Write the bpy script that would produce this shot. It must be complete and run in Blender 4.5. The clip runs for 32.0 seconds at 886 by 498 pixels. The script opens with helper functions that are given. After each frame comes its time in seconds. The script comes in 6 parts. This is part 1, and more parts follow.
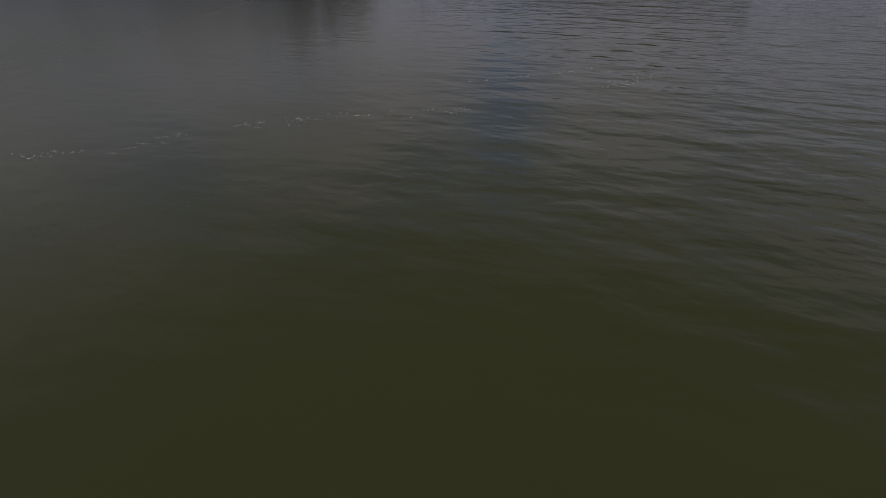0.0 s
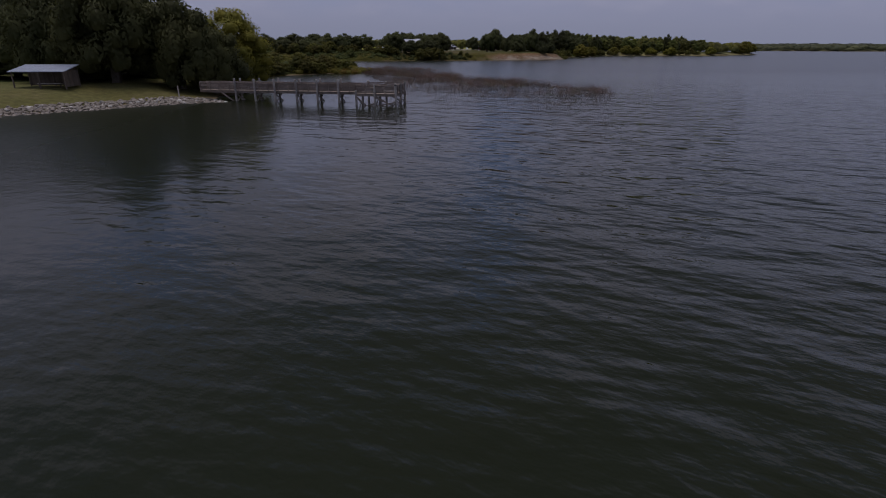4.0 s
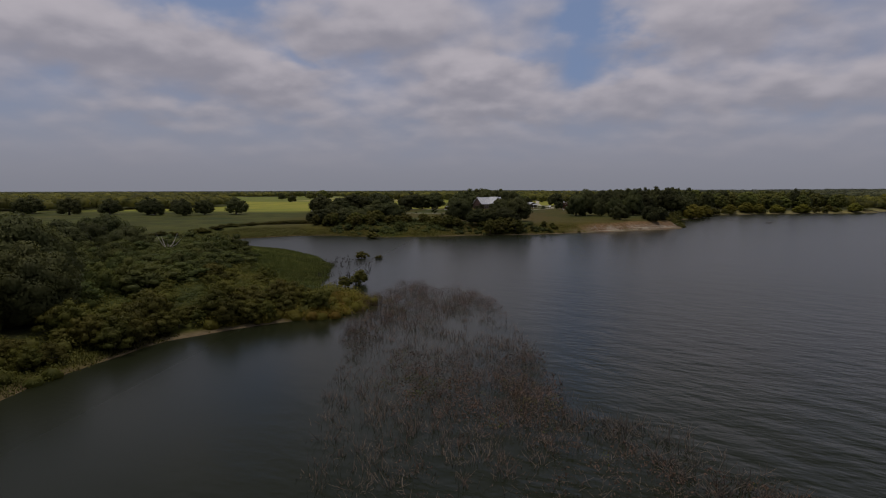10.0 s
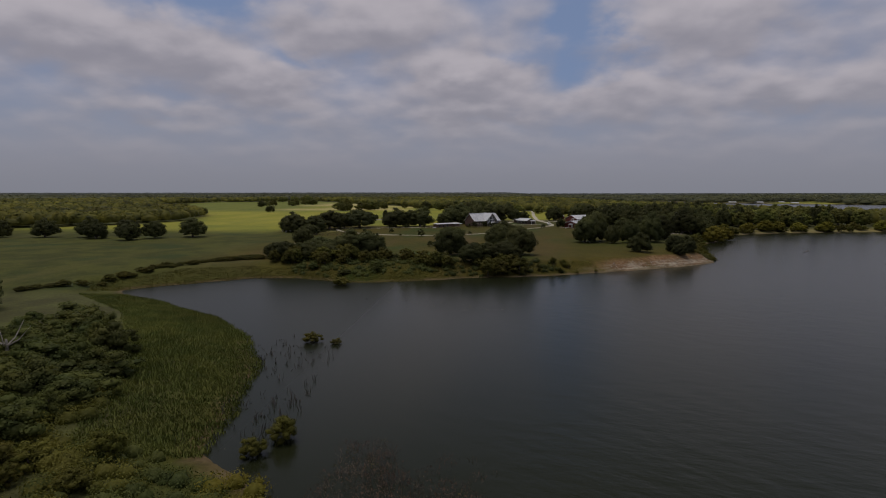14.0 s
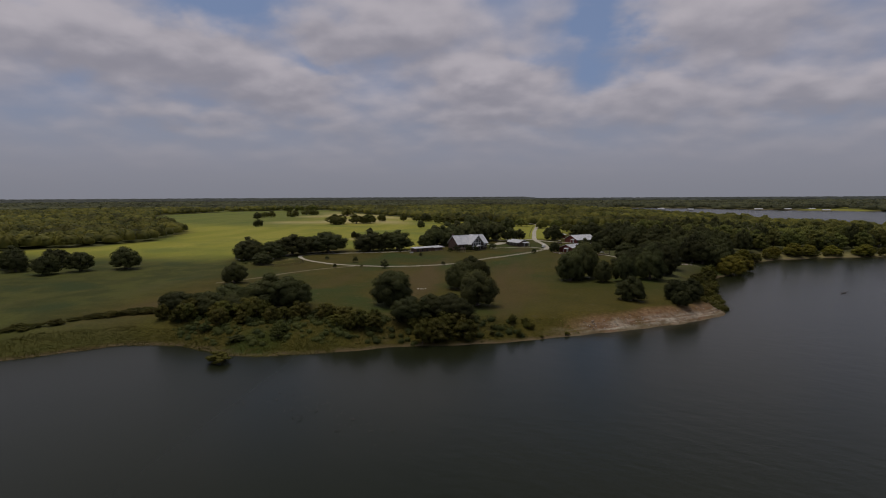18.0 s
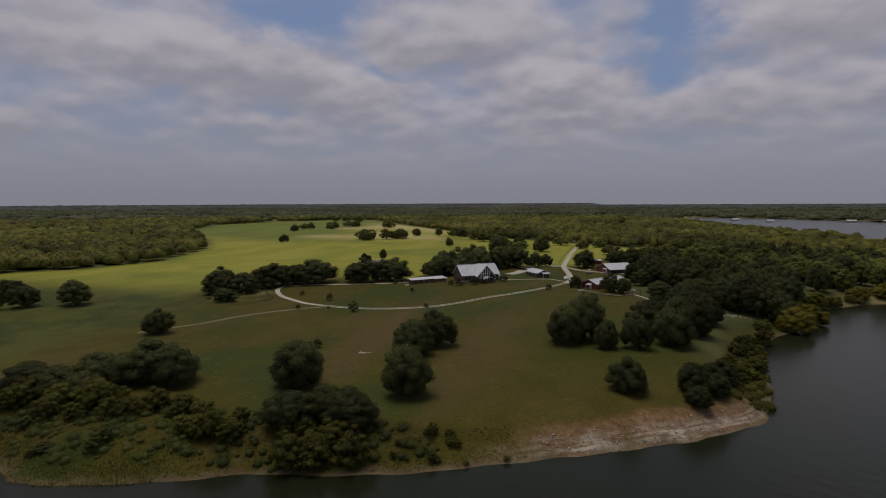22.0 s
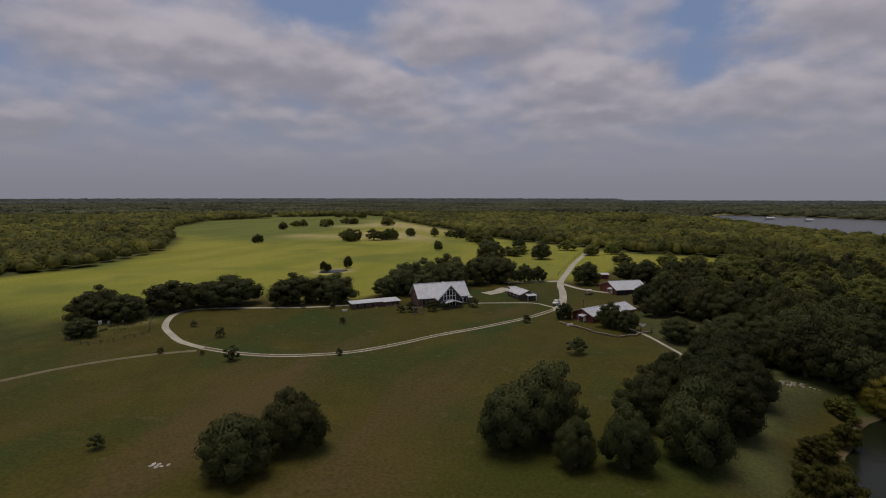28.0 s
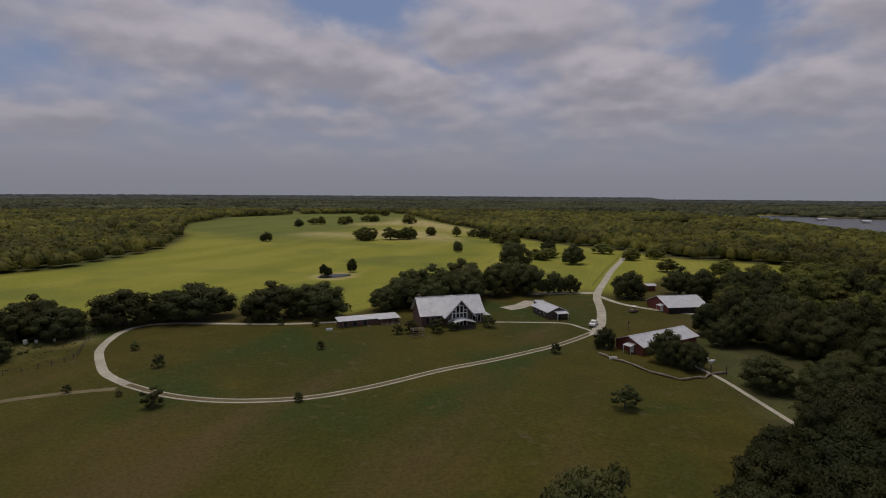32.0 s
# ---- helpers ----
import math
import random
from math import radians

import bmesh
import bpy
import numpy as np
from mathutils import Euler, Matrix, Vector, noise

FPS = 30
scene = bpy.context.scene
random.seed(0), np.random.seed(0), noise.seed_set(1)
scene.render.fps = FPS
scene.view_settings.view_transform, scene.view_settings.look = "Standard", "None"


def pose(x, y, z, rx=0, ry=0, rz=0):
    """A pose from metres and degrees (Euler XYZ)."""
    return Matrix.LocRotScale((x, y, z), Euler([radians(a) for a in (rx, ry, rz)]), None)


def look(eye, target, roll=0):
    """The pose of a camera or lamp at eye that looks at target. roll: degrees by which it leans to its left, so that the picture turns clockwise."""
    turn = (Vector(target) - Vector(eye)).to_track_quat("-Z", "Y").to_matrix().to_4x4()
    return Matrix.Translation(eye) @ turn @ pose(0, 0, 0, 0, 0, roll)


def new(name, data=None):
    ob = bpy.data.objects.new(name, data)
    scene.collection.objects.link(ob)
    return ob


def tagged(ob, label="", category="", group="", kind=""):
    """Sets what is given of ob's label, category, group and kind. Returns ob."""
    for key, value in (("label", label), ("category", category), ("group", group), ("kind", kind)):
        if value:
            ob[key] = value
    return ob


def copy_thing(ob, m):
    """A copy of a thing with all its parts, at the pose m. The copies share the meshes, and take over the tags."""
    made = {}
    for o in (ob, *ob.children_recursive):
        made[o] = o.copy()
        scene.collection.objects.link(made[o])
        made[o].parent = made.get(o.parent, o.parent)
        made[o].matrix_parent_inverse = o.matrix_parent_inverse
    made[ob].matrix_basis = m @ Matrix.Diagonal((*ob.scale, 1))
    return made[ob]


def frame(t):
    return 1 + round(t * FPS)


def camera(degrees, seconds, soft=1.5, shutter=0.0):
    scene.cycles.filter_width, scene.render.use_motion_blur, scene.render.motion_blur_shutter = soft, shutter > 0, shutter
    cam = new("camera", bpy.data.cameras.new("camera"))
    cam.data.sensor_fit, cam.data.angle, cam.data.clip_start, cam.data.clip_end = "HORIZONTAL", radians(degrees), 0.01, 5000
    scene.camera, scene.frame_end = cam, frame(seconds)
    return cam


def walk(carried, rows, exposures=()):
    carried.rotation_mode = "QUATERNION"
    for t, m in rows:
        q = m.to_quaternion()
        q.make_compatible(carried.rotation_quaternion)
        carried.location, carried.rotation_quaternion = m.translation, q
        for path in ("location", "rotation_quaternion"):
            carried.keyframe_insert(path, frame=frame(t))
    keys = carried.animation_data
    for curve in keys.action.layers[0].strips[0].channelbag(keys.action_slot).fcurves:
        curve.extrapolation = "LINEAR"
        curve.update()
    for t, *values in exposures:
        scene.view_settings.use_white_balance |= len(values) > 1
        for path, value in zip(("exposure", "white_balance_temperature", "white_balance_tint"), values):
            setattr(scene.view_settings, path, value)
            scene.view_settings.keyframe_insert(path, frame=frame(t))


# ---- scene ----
cam = camera(79.36, 32.0, 1.05)
PATH = [
    (0.0, pose(-14.11, -84.89, 3.96, 60.51, 0.24, -1.51)),
    (0.5, pose(-12.79, -77.81, 4.24, 61.58, 0.14, -1.55)),
    (1.0, pose(-11.47, -70.74, 4.52, 62.65, 0.04, -1.59)),
    (1.5, pose(-10.15, -63.66, 4.79, 63.72, -0.06, -1.63)),
    (2.0, pose(-8.84, -56.59, 5.07, 64.79, -0.16, -1.67)),
    (2.5, pose(-7.52, -49.51, 5.35, 65.86, -0.25, -1.70)),
    (3.0, pose(-6.22, -42.44, 5.63, 66.96, -0.31, -1.79)),
    (3.5, pose(-4.96, -35.36, 5.91, 68.11, -0.29, -1.95)),
    (5.5, pose(-0.81, -7.04, 7.33, 73.18, 0.24, -2.56)),
    (6.0, pose(0.00, 0.00, 7.99, 74.53, 0.09, -1.78)),
    (6.5, pose(0.67, 6.96, 8.68, 75.67, 0.07, -0.38)),
    (7.0, pose(1.05, 13.87, 9.45, 76.97, 0.08, 2.11)),
    (7.5, pose(1.13, 20.43, 10.30, 78.37, 0.09, 5.71)),
    (8.0, pose(1.16, 26.98, 11.21, 79.68, 0.10, 6.36)),
    (8.5, pose(1.04, 32.64, 12.13, 81.13, 0.09, 6.30)),
    (9.0, pose(0.78, 38.35, 13.14, 82.75, 0.11, 6.34)),
    (9.5, pose(0.39, 43.84, 14.20, 83.84, 0.18, 6.31)),
    (10.0, pose(-0.11, 49.16, 15.33, 83.97, 0.24, 6.32)),
    (10.5, pose(-0.68, 54.31, 16.48, 83.98, 0.26, 6.24)),
    (11.0, pose(-1.29, 59.32, 17.66, 83.99, 0.23, 6.08)),
    (11.5, pose(-1.88, 64.19, 18.82, 84.09, 0.13, 6.00)),
    (12.0, pose(-2.46, 68.92, 19.96, 84.07, 0.05, 5.94)),
    (12.5, pose(-3.01, 73.53, 21.10, 84.07, 0.05, 5.94)),
    (13.0, pose(-3.41, 78.06, 22.22, 83.99, 0.08, 5.70)),
    (13.5, pose(-3.55, 82.57, 23.34, 84.01, 0.09, 5.61)),
    (14.0, pose(-3.39, 87.08, 24.46, 84.05, 0.08, 5.25)),
    (14.5, pose(-2.93, 91.62, 25.56, 84.06, 0.06, 4.69)),
    (16.5, pose(5.75, 110.70, 29.85, 84.30, 0.16, 3.61)),
    (17.0, pose(8.99, 115.79, 31.00, 84.34, 0.24, 3.63)),
    (17.5, pose(12.37, 120.95, 32.16, 84.38, 0.31, 4.90)),
    (18.0, pose(15.79, 126.20, 33.33, 84.43, 0.32, 7.49)),
    (18.5, pose(19.19, 131.53, 34.52, 84.55, 0.26, 9.08)),
    (19.0, pose(22.49, 136.98, 35.72, 84.53, 0.24, 9.82)),
    (19.5, pose(25.67, 142.54, 36.94, 84.66, 0.26, 10.28)),
    (20.0, pose(28.75, 148.20, 38.15, 84.66, 0.15, 11.17)),
    (20.5, pose(31.72, 153.96, 39.29, 84.75, 0.11, 12.36)),
    (21.0, pose(34.59, 159.76, 40.32, 84.73, 0.18, 13.44)),
    (21.5, pose(37.34, 165.58, 41.20, 85.00, 0.22, 14.27)),
    (22.0, pose(39.89, 171.39, 41.92, 85.01, 0.26, 14.57)),
    (22.5, pose(42.16, 177.15, 42.50, 84.94, 0.22, 14.68)),
    (23.0, pose(44.05, 182.81, 42.94, 84.76, 0.06, 14.94)),
    (23.5, pose(45.46, 188.32, 43.26, 84.63, -0.02, 15.97)),
    (24.0, pose(46.45, 193.70, 43.51, 84.56, 0.00, 16.48)),
    (24.5, pose(47.13, 199.00, 43.69, 84.51, 0.07, 16.62)),
    (25.0, pose(47.66, 204.24, 43.84, 84.52, 0.03, 16.64)),
    (25.5, pose(48.16, 209.49, 43.97, 84.46, 0.07, 16.67)),
    (27.5, pose(50.24, 230.33, 44.07, 84.35, 0.12, 16.61)),
    (28.0, pose(50.25, 235.44, 44.05, 84.43, -0.02, 17.12)),
    (28.5, pose(50.11, 240.51, 44.02, 84.36, -0.04, 18.68)),
    (29.0, pose(49.80, 245.54, 43.96, 84.38, -0.05, 19.48)),
    (29.5, pose(49.28, 250.45, 43.87, 84.38, -0.10, 19.82)),
    (30.0, pose(48.51, 255.21, 43.72, 84.41, -0.23, 20.03)),
    (30.5, pose(47.59, 259.77, 43.52, 84.31, -0.46, 20.25)),
    (31.0, pose(46.60, 264.25, 43.29, 84.26, -0.61, 20.35)),
    (31.5, pose(45.64, 268.73, 43.02, 84.21, -0.61, 20.36)),
    (32.0, pose(44.70, 273.22, 42.73, 84.21, -0.36, 20.28)),
]
walk(cam, PATH, [(0.0, -0.06, 6350, 14), (1.0, 0.03, 6300, 15), (2.0, 0.05, 5950, 18), (3.0, 0.02, 5650, 22), (6.0, 0.03, 6050, 19), (8.0, 0.03, 6350, 15),
                 (11.0, 0.03, 6480, 13), (20.0, 0.01, 6480, 13), (32.0, 0.02, 6480, 14)])

# ---------------------------------------------------------------- world and sun
SUN_EL, SUN_AZ = radians(76), radians(-55)      # height, and turn from +y towards +x
world = bpy.data.worlds.new("overcast_sky")
scene.world = world
world.use_nodes = True


# heaps of cloud: turn from +y towards +x, height, half width, half height (degrees), weight; below 0: a blue gap
HEAPS = [(-37, 13.6, 7.5, 2.5, 1.0), (-14, 16.4, 8.5, 2.8, 1.0), (-3.4, 11.9, 4.2, 1.7, 0.9), (13, 10, 5, 1.6, 0.8), (-56, 6.4, 4.5, 1.1, 0.8),
         (-1, 8.3, 5, 1.2, 0.8), (-23.5, 10.8, 5.5, 1.7, 0.8), (21, 15.5, 8, 2.6, 0.9), (27, 9, 6, 1.5, 0.7), (-50, 14.5, 6, 2.4, 0.6),
         (-30, 7.6, 6, 1.1, 0.6), (-28.5, 17.6, 5.0, 2.4, -1.3), (8.5, 16.2, 3.4, 3.6, -1.3), (-49, 18.6, 3.2, 1.6, -0.9), (-21, 13.6, 2.4, 1.4, -0.7), (2, 14, 2.4, 1.2, -0.5)]


def sky_nodes():
    """Broken heaps of cloud over blue, thinning into a pale haze above the horizon."""
    nt = world.node_tree
    n, ln = nt.nodes, nt.links
    n.clear()
    out = n.new("ShaderNodeOutputWorld")
    bg = n.new("ShaderNodeBackground")
    bg.inputs["Strength"].default_value = 0.1
    sky = n.new("ShaderNodeTexSky")
    sky.sky_type = "NISHITA"
    sky.sun_disc = False
    sky.sun_elevation, sky.sun_rotation = SUN_EL, SUN_AZ
    sky.air_density, sky.dust_density, sky.ozone_density = 1.0, 0.6, 2.0
    co = n.new("ShaderNodeTexCoord")
    sep = n.new("ShaderNodeSeparateXYZ")
    ln.new(co.outputs["Generated"], sep.inputs[0])

    def feed(sock, v):
        if hasattr(v, "is_linked"):
            ln.new(v, sock)
        else:
            sock.default_value = v

    def calc(op, *args):
        m = n.new("ShaderNodeMath")
        m.operation = op
        for i, v in enumerate(args):
            feed(m.inputs[i], v)
        return m.outputs[0]

    def vec(op, *args):
        m = n.new("ShaderNodeVectorMath")
        m.operation = op
        for i, v in enumerate(args):
            feed(m.inputs[i], v)
        return m.outputs["Value" if op == "DOT_PRODUCT" else "Vector"]

    def join(x, y, z=0.0):
        m = n.new("ShaderNodeCombineXYZ")
        for i, v in enumerate((x, y, z)):
            feed(m.inputs[i], v)
        return m.outputs[0]

    def noise(v, scale, detail, rough=0.5):
        t = n.new("ShaderNodeTexNoise")
        t.inputs["Scale"].default_value, t.inputs["Detail"].default_value, t.inputs["Roughness"].default_value = scale, detail, rough
        ln.new(v, t.inputs["Vector"])
        return t.outputs

    def ramp(v, a, b):
        m = n.new("ShaderNodeMapRange")
        m.interpolation_type = "SMOOTHSTEP"
        m.inputs[1].default_value, m.inputs[2].default_value = a, b
        ln.new(v, m.inputs[0])
        return m.outputs[0]

    def mix(fac, a, b):
        m = n.new("ShaderNodeMix")
        m.data_type = "RGBA"
        for sock, v in ((m.inputs[0], fac), (m.inputs[6], a), (m.inputs[7], b)):
            feed(sock, v)
        return m.outputs[2]

    up = calc("MAXIMUM", sep.outputs[2], 0.0)
    den = calc("ADD", up, 0.32)
    layer = join(calc("DIVIDE", sep.outputs[0], den), calc("DIVIDE", sep.outputs[1], den), 3.7)
    higher = vec("MULTIPLY", layer, (0.965, 0.965, 1.0))
    soft = noise(layer, 3.4, 2.5, 0.45)
    above = noise(higher, 3.4, 2.5, 0.45)
    fine = noise(layer, 9.0, 4.0, 0.5)
    turn = calc("DEGREES", calc("ARCTAN2", sep.outputs[0], sep.outputs[1]))
    rise = calc("DEGREES", calc("ARCSINE", sep.outputs[2]))
    bend = vec("MULTIPLY", vec("SUBTRACT", noise(layer, 5.0, 4.0, 0.5)["Color"], (0.5, 0.5, 0.5)), (14.0, 6.0, 0.0))
    spot = vec("ADD", join(turn, rise), bend)
    mass, shade = calc("MULTIPLY", calc("SUBTRACT", soft["Fac"], 0.46), 1.9), 0.0
    for az, el, wa, we, k in HEAPS:
        d = vec("MULTIPLY_ADD", spot, (1 / wa, 1 / we, 0), (-az / wa, -el / we, 0))
        g = calc("MULTIPLY", calc("POWER", 0.45, vec("DOT_PRODUCT", d, d)), k)
        mass = calc("ADD", mass, g)
        if k > 0:
            tall = n.new("ShaderNodeSeparateXYZ")
            ln.new(d, tall.inputs[0])
            shade = calc("MULTIPLY_ADD", g, tall.outputs[1], shade)
    cover = ramp(calc("ADD", mass, calc("MULTIPLY", calc("SUBTRACT", fine["Fac"], 0.5), 0.55)), -0.75, 0.62)
    lit = calc("MULTIPLY_ADD", shade, 0.62, calc("MULTIPLY", calc("SUBTRACT", soft["Fac"], above["Fac"]), 2.2))
    lit = calc("ADD", lit, calc("MULTIPLY", calc("SUBTRACT", fine["Fac"], 0.5), 0.7))
    cloud = mix(ramp(lit, -0.50, 0.55), (2.48, 2.45, 2.84, 1), (4.15, 3.95, 4.25, 1))
    blue = mix(0.8, sky.outputs[0], (1.15, 1.92, 3.55, 1))
    veil = mix(0.30, blue, (2.25, 2.38, 2.95, 1))
    high = mix(cover, veil, cloud)
    high = mix(ramp(sep.outputs[2], 0.36, 0.64), high, mix(0.62, high, (0.75, 0.88, 1.15, 1)))
    haze = ramp(sep.outputs[2], 0.02, 0.215)
    low = mix(ramp(sep.outputs[2], -0.02, 0.09), (2.00, 2.10, 2.42, 1), (2.38, 2.44, 2.82, 1))
    ln.new(mix(haze, low, high), bg.inputs["Color"])
    ln.new(bg.outputs[0], out.inputs[0])


sky_nodes()
sun_data = bpy.data.lights.new("sun", "SUN")
sun_data.energy, sun_data.angle, sun_data.color = 1.5, radians(38), (1.0, 0.93, 0.80)
sun = new("sun", sun_data)
sun_dir = Vector((math.sin(SUN_AZ) * math.cos(SUN_EL), math.cos(SUN_AZ) * math.cos(SUN_EL), math.sin(SUN_EL)))
sun.matrix_world = look(sun_dir * 300, (0, 0, 0))

# ---------------------------------------------------------------- materials


def material(name, a, b, scale=1.0, rough=0.8, bump=0.0, fine=8.0, metal=0.0, c=None, rnd=0.0, spec=0.5, thin=0.0):
    """Two colours by a large noise, broken by a fine one; c: a third colour in large stains; rnd: change from object to object."""
    m = bpy.data.materials.new(name)
    m.use_nodes = True
    nt = m.node_tree
    n, ln = nt.nodes, nt.links
    p = n["Principled BSDF"]
    p.inputs["Roughness"].default_value, p.inputs["Metallic"].default_value = rough, metal
    p.inputs["Specular IOR Level"].default_value = spec
    co = n.new("ShaderNodeTexCoord")
    geo = n.new("ShaderNodeNewGeometry")

    def tex(s, d):
        t = n.new("ShaderNodeTexNoise")
        t.inputs["Scale"].default_value, t.inputs["Detail"].default_value = s, d
        ln.new(geo.outputs["Position"], t.inputs["Vector"])
        return t

    def ramp(v, lo, hi):
        r = n.new("ShaderNodeMapRange")
        r.inputs[1].default_value, r.inputs[2].default_value = lo, hi
        ln.new(v, r.inputs[0])
        return r.outputs[0]

    def mix(f, x, y):
        k = n.new("ShaderNodeMix")
        k.data_type = "RGBA"
        for s, v in ((k.inputs[0], f), (k.inputs[6], x), (k.inputs[7], y)):
            if hasattr(v, "is_linked"):
                ln.new(v, s)
            else:
                s.default_value = v
        return k.outputs[2]

    t1, t2 = tex(scale, 5.0), tex(scale * fine, 4.0)
    col = mix(ramp(t1.outputs["Fac"], 0.32, 0.68), (*a, 1), (*b, 1))
    if c:
        t3 = tex(scale * 0.33, 3.0)
        col = mix(ramp(t3.outputs["Fac"], 0.52, 0.66), col, (*c, 1))
    hsv = n.new("ShaderNodeHueSaturation")
    ln.new(col, hsv.inputs["Color"])
    val = ramp(t2.outputs["Fac"], 0.25, 0.75)
    mr = n.new("ShaderNodeMapRange")
    mr.inputs[3].default_value, mr.inputs[4].default_value = 0.78, 1.22
    ln.new(val, mr.inputs[0])
    if rnd:
        oi = n.new("ShaderNodeObjectInfo")
        rr = n.new("ShaderNodeMapRange")
        rr.inputs[3].default_value, rr.inputs[4].default_value = 1 - rnd, 1 + rnd
        ln.new(oi.outputs["Random"], rr.inputs[0])
        ml = n.new("ShaderNodeMath")
        ml.operation = "MULTIPLY"
        ln.new(mr.outputs[0], ml.inputs[0])
        ln.new(rr.outputs[0], ml.inputs[1])
        ln.new(ml.outputs[0], hsv.inputs["Value"])
    else:
        ln.new(mr.outputs[0], hsv.inputs["Value"])
    ln.new(hsv.outputs[0], p.inputs["Base Color"])
    if bump:
        bp = n.new("ShaderNodeBump")
        bp.inputs["Distance"].default_value = bump
        ln.new(t2.outputs["Fac"], bp.inputs["Height"])
        ln.new(bp.outputs[0], p.inputs["Normal"])
    return m


def leaf_material(name, a, b, vary=0.14, grain=0.25, band=0.022):
    """Foliage: colour by leaf, by clump and by tree; a little light goes through."""
    m = bpy.data.materials.new(name)
    m.use_nodes = True
    nt = m.node_tree
    n, ln = nt.nodes, nt.links
    p = n["Principled BSDF"]
    p.inputs["Roughness"].default_value = 0.62
    p.inputs["Specular IOR Level"].default_value = 0.12
    geo, oi = n.new("ShaderNodeNewGeometry"), n.new("ShaderNodeObjectInfo")
    t = n.new("ShaderNodeTexNoise")
    t.inputs["Scale"].default_value, t.inputs["Detail"].default_value = grain, 4.0
    ln.new(geo.outputs["Position"], t.inputs["Vector"])
    k = n.new("ShaderNodeMix")
    k.data_type = "RGBA"
    k.inputs[6].default_value, k.inputs[7].default_value = (*a, 1), (*b, 1)
    mr = n.new("ShaderNodeMapRange")
    mr.inputs[1].default_value, mr.inputs[2].default_value = 0.35, 0.65
    ln.new(t.outputs["Fac"], mr.inputs[0])
    ln.new(mr.outputs[0], k.inputs[0])
    far = n.new("ShaderNodeTexNoise")
    far.inputs["Scale"].default_value, far.inputs["Detail"].default_value = band, 3.0
    ln.new(geo.outputs["Position"], far.inputs["Vector"])
    fr = n.new("ShaderNodeMapRange")
    fr.inputs[1].default_value, fr.inputs[2].default_value = 0.35, 0.65
    fr.inputs[3].default_value, fr.inputs[4].default_value = 0.58, 1.38
    ln.new(far.outputs["Fac"], fr.inputs[0])
    tone = n.new("ShaderNodeHueSaturation")
    ln.new(k.outputs[2], tone.inputs["Color"])
    ln.new(fr.outputs[0], tone.inputs["Value"])
    h = n.new("ShaderNodeHueSaturation")
    ln.new(tone.outputs[0], h.inputs["Color"])
    ad = n.new("ShaderNodeMath")
    ad.operation = "ADD"
    ln.new(geo.outputs["Random Per Island"], ad.inputs[0])
    ln.new(oi.outputs["Random"], ad.inputs[1])
    vr = n.new("ShaderNodeMapRange")
    vr.inputs[2].default_value = 2.0
    vr.inputs[3].default_value, vr.inputs[4].default_value = 1 - vary, 1 + vary
    ln.new(ad.outputs[0], vr.inputs[0])
    ln.new(vr.outputs[0], h.inputs["Value"])
    hu = n.new("ShaderNodeMapRange")
    hu.inputs[3].default_value, hu.inputs[4].default_value = 0.485, 0.51
    ln.new(oi.outputs["Random"], hu.inputs[0])
    ln.new(hu.outputs[0], h.inputs["Hue"])
    ln.new(h.outputs[0], p.inputs["Base Color"])
    thru, both = n.new("ShaderNodeBsdfTranslucent"), n.new("ShaderNodeMixShader")
    both.inputs[0].default_value = 0.33
    ln.new(h.outputs[0], thru.inputs["Color"])
    ln.new(p.outputs[0], both.inputs[1])
    ln.new(thru.outputs[0], both.inputs[2])
    ln.new(both.outputs[0], n["Material Output"].inputs["Surface"])
    return m


M_OAK = leaf_material("oak_leaves", (0.0644, 0.0725, 0.0268), (0.0926, 0.0988, 0.0335))
M_SCRUB = leaf_material("scrub_leaves", (0.0528, 0.0672, 0.0192), (0.1008, 0.1080, 0.0264), 0.22)
M_POST = leaf_material("post_oak_leaves", (0.1150, 0.1294, 0.0316), (0.1796, 0.1783, 0.0431), 0.25)
M_SHRUB = leaf_material("shrub_leaves", (0.045, 0.062, 0.015), (0.110, 0.112, 0.022))
M_WILLOW = leaf_material("willow_leaves", (0.1380, 0.1357, 0.0184), (0.2185, 0.1932, 0.0276))
M_WOODS = leaf_material("woods_leaves", (0.0648, 0.0756, 0.0189), (0.2025, 0.1917, 0.0324), 0.07, 0.10, 0.012)
# Greyer leaf colours: some distance haze is painted into them.
M_FARWOODS = leaf_material("haze_tinted_far_leaves", (0.0667, 0.0769, 0.0434), (0.1334, 0.1363, 0.0634), 0.07, 0.05, 0.006)
M_STRAW = leaf_material("straw_grass", (0.130, 0.115, 0.040), (0.210, 0.180, 0.070))
M_REED = leaf_material("reed_leaves", (0.0862, 0.1063, 0.0250), (0.1437, 0.1500, 0.0375))
M_AMBER = leaf_material("amber_leaves", (0.150, 0.098, 0.014), (0.215, 0.158, 0.026))
M_OLIVE = leaf_material("olive_leaves", (0.0765, 0.0811, 0.0156), (0.1365, 0.1248, 0.0250), 0.22)
M_SEDGE = leaf_material("sedge_leaves", (0.0880, 0.0902, 0.0198), (0.1485, 0.1342, 0.0330), 0.10)
# Grey-blue leaves: the haze near the horizon is put into this base colour.
M_HAZY = leaf_material("haze_tinted_distant_leaves", (0.0810, 0.0930, 0.0828), (0.1170, 0.1275, 0.1080), 0.07, 0.02, 0.004)
M_DEAD = material("dead_stalks", (0.1420, 0.1005, 0.0747), (0.2513, 0.1932, 0.1481), 0.4, 0.95, spec=0.1)
M_BROWN = leaf_material("withered_leaves", (0.105, 0.070, 0.050), (0.170, 0.115, 0.082))
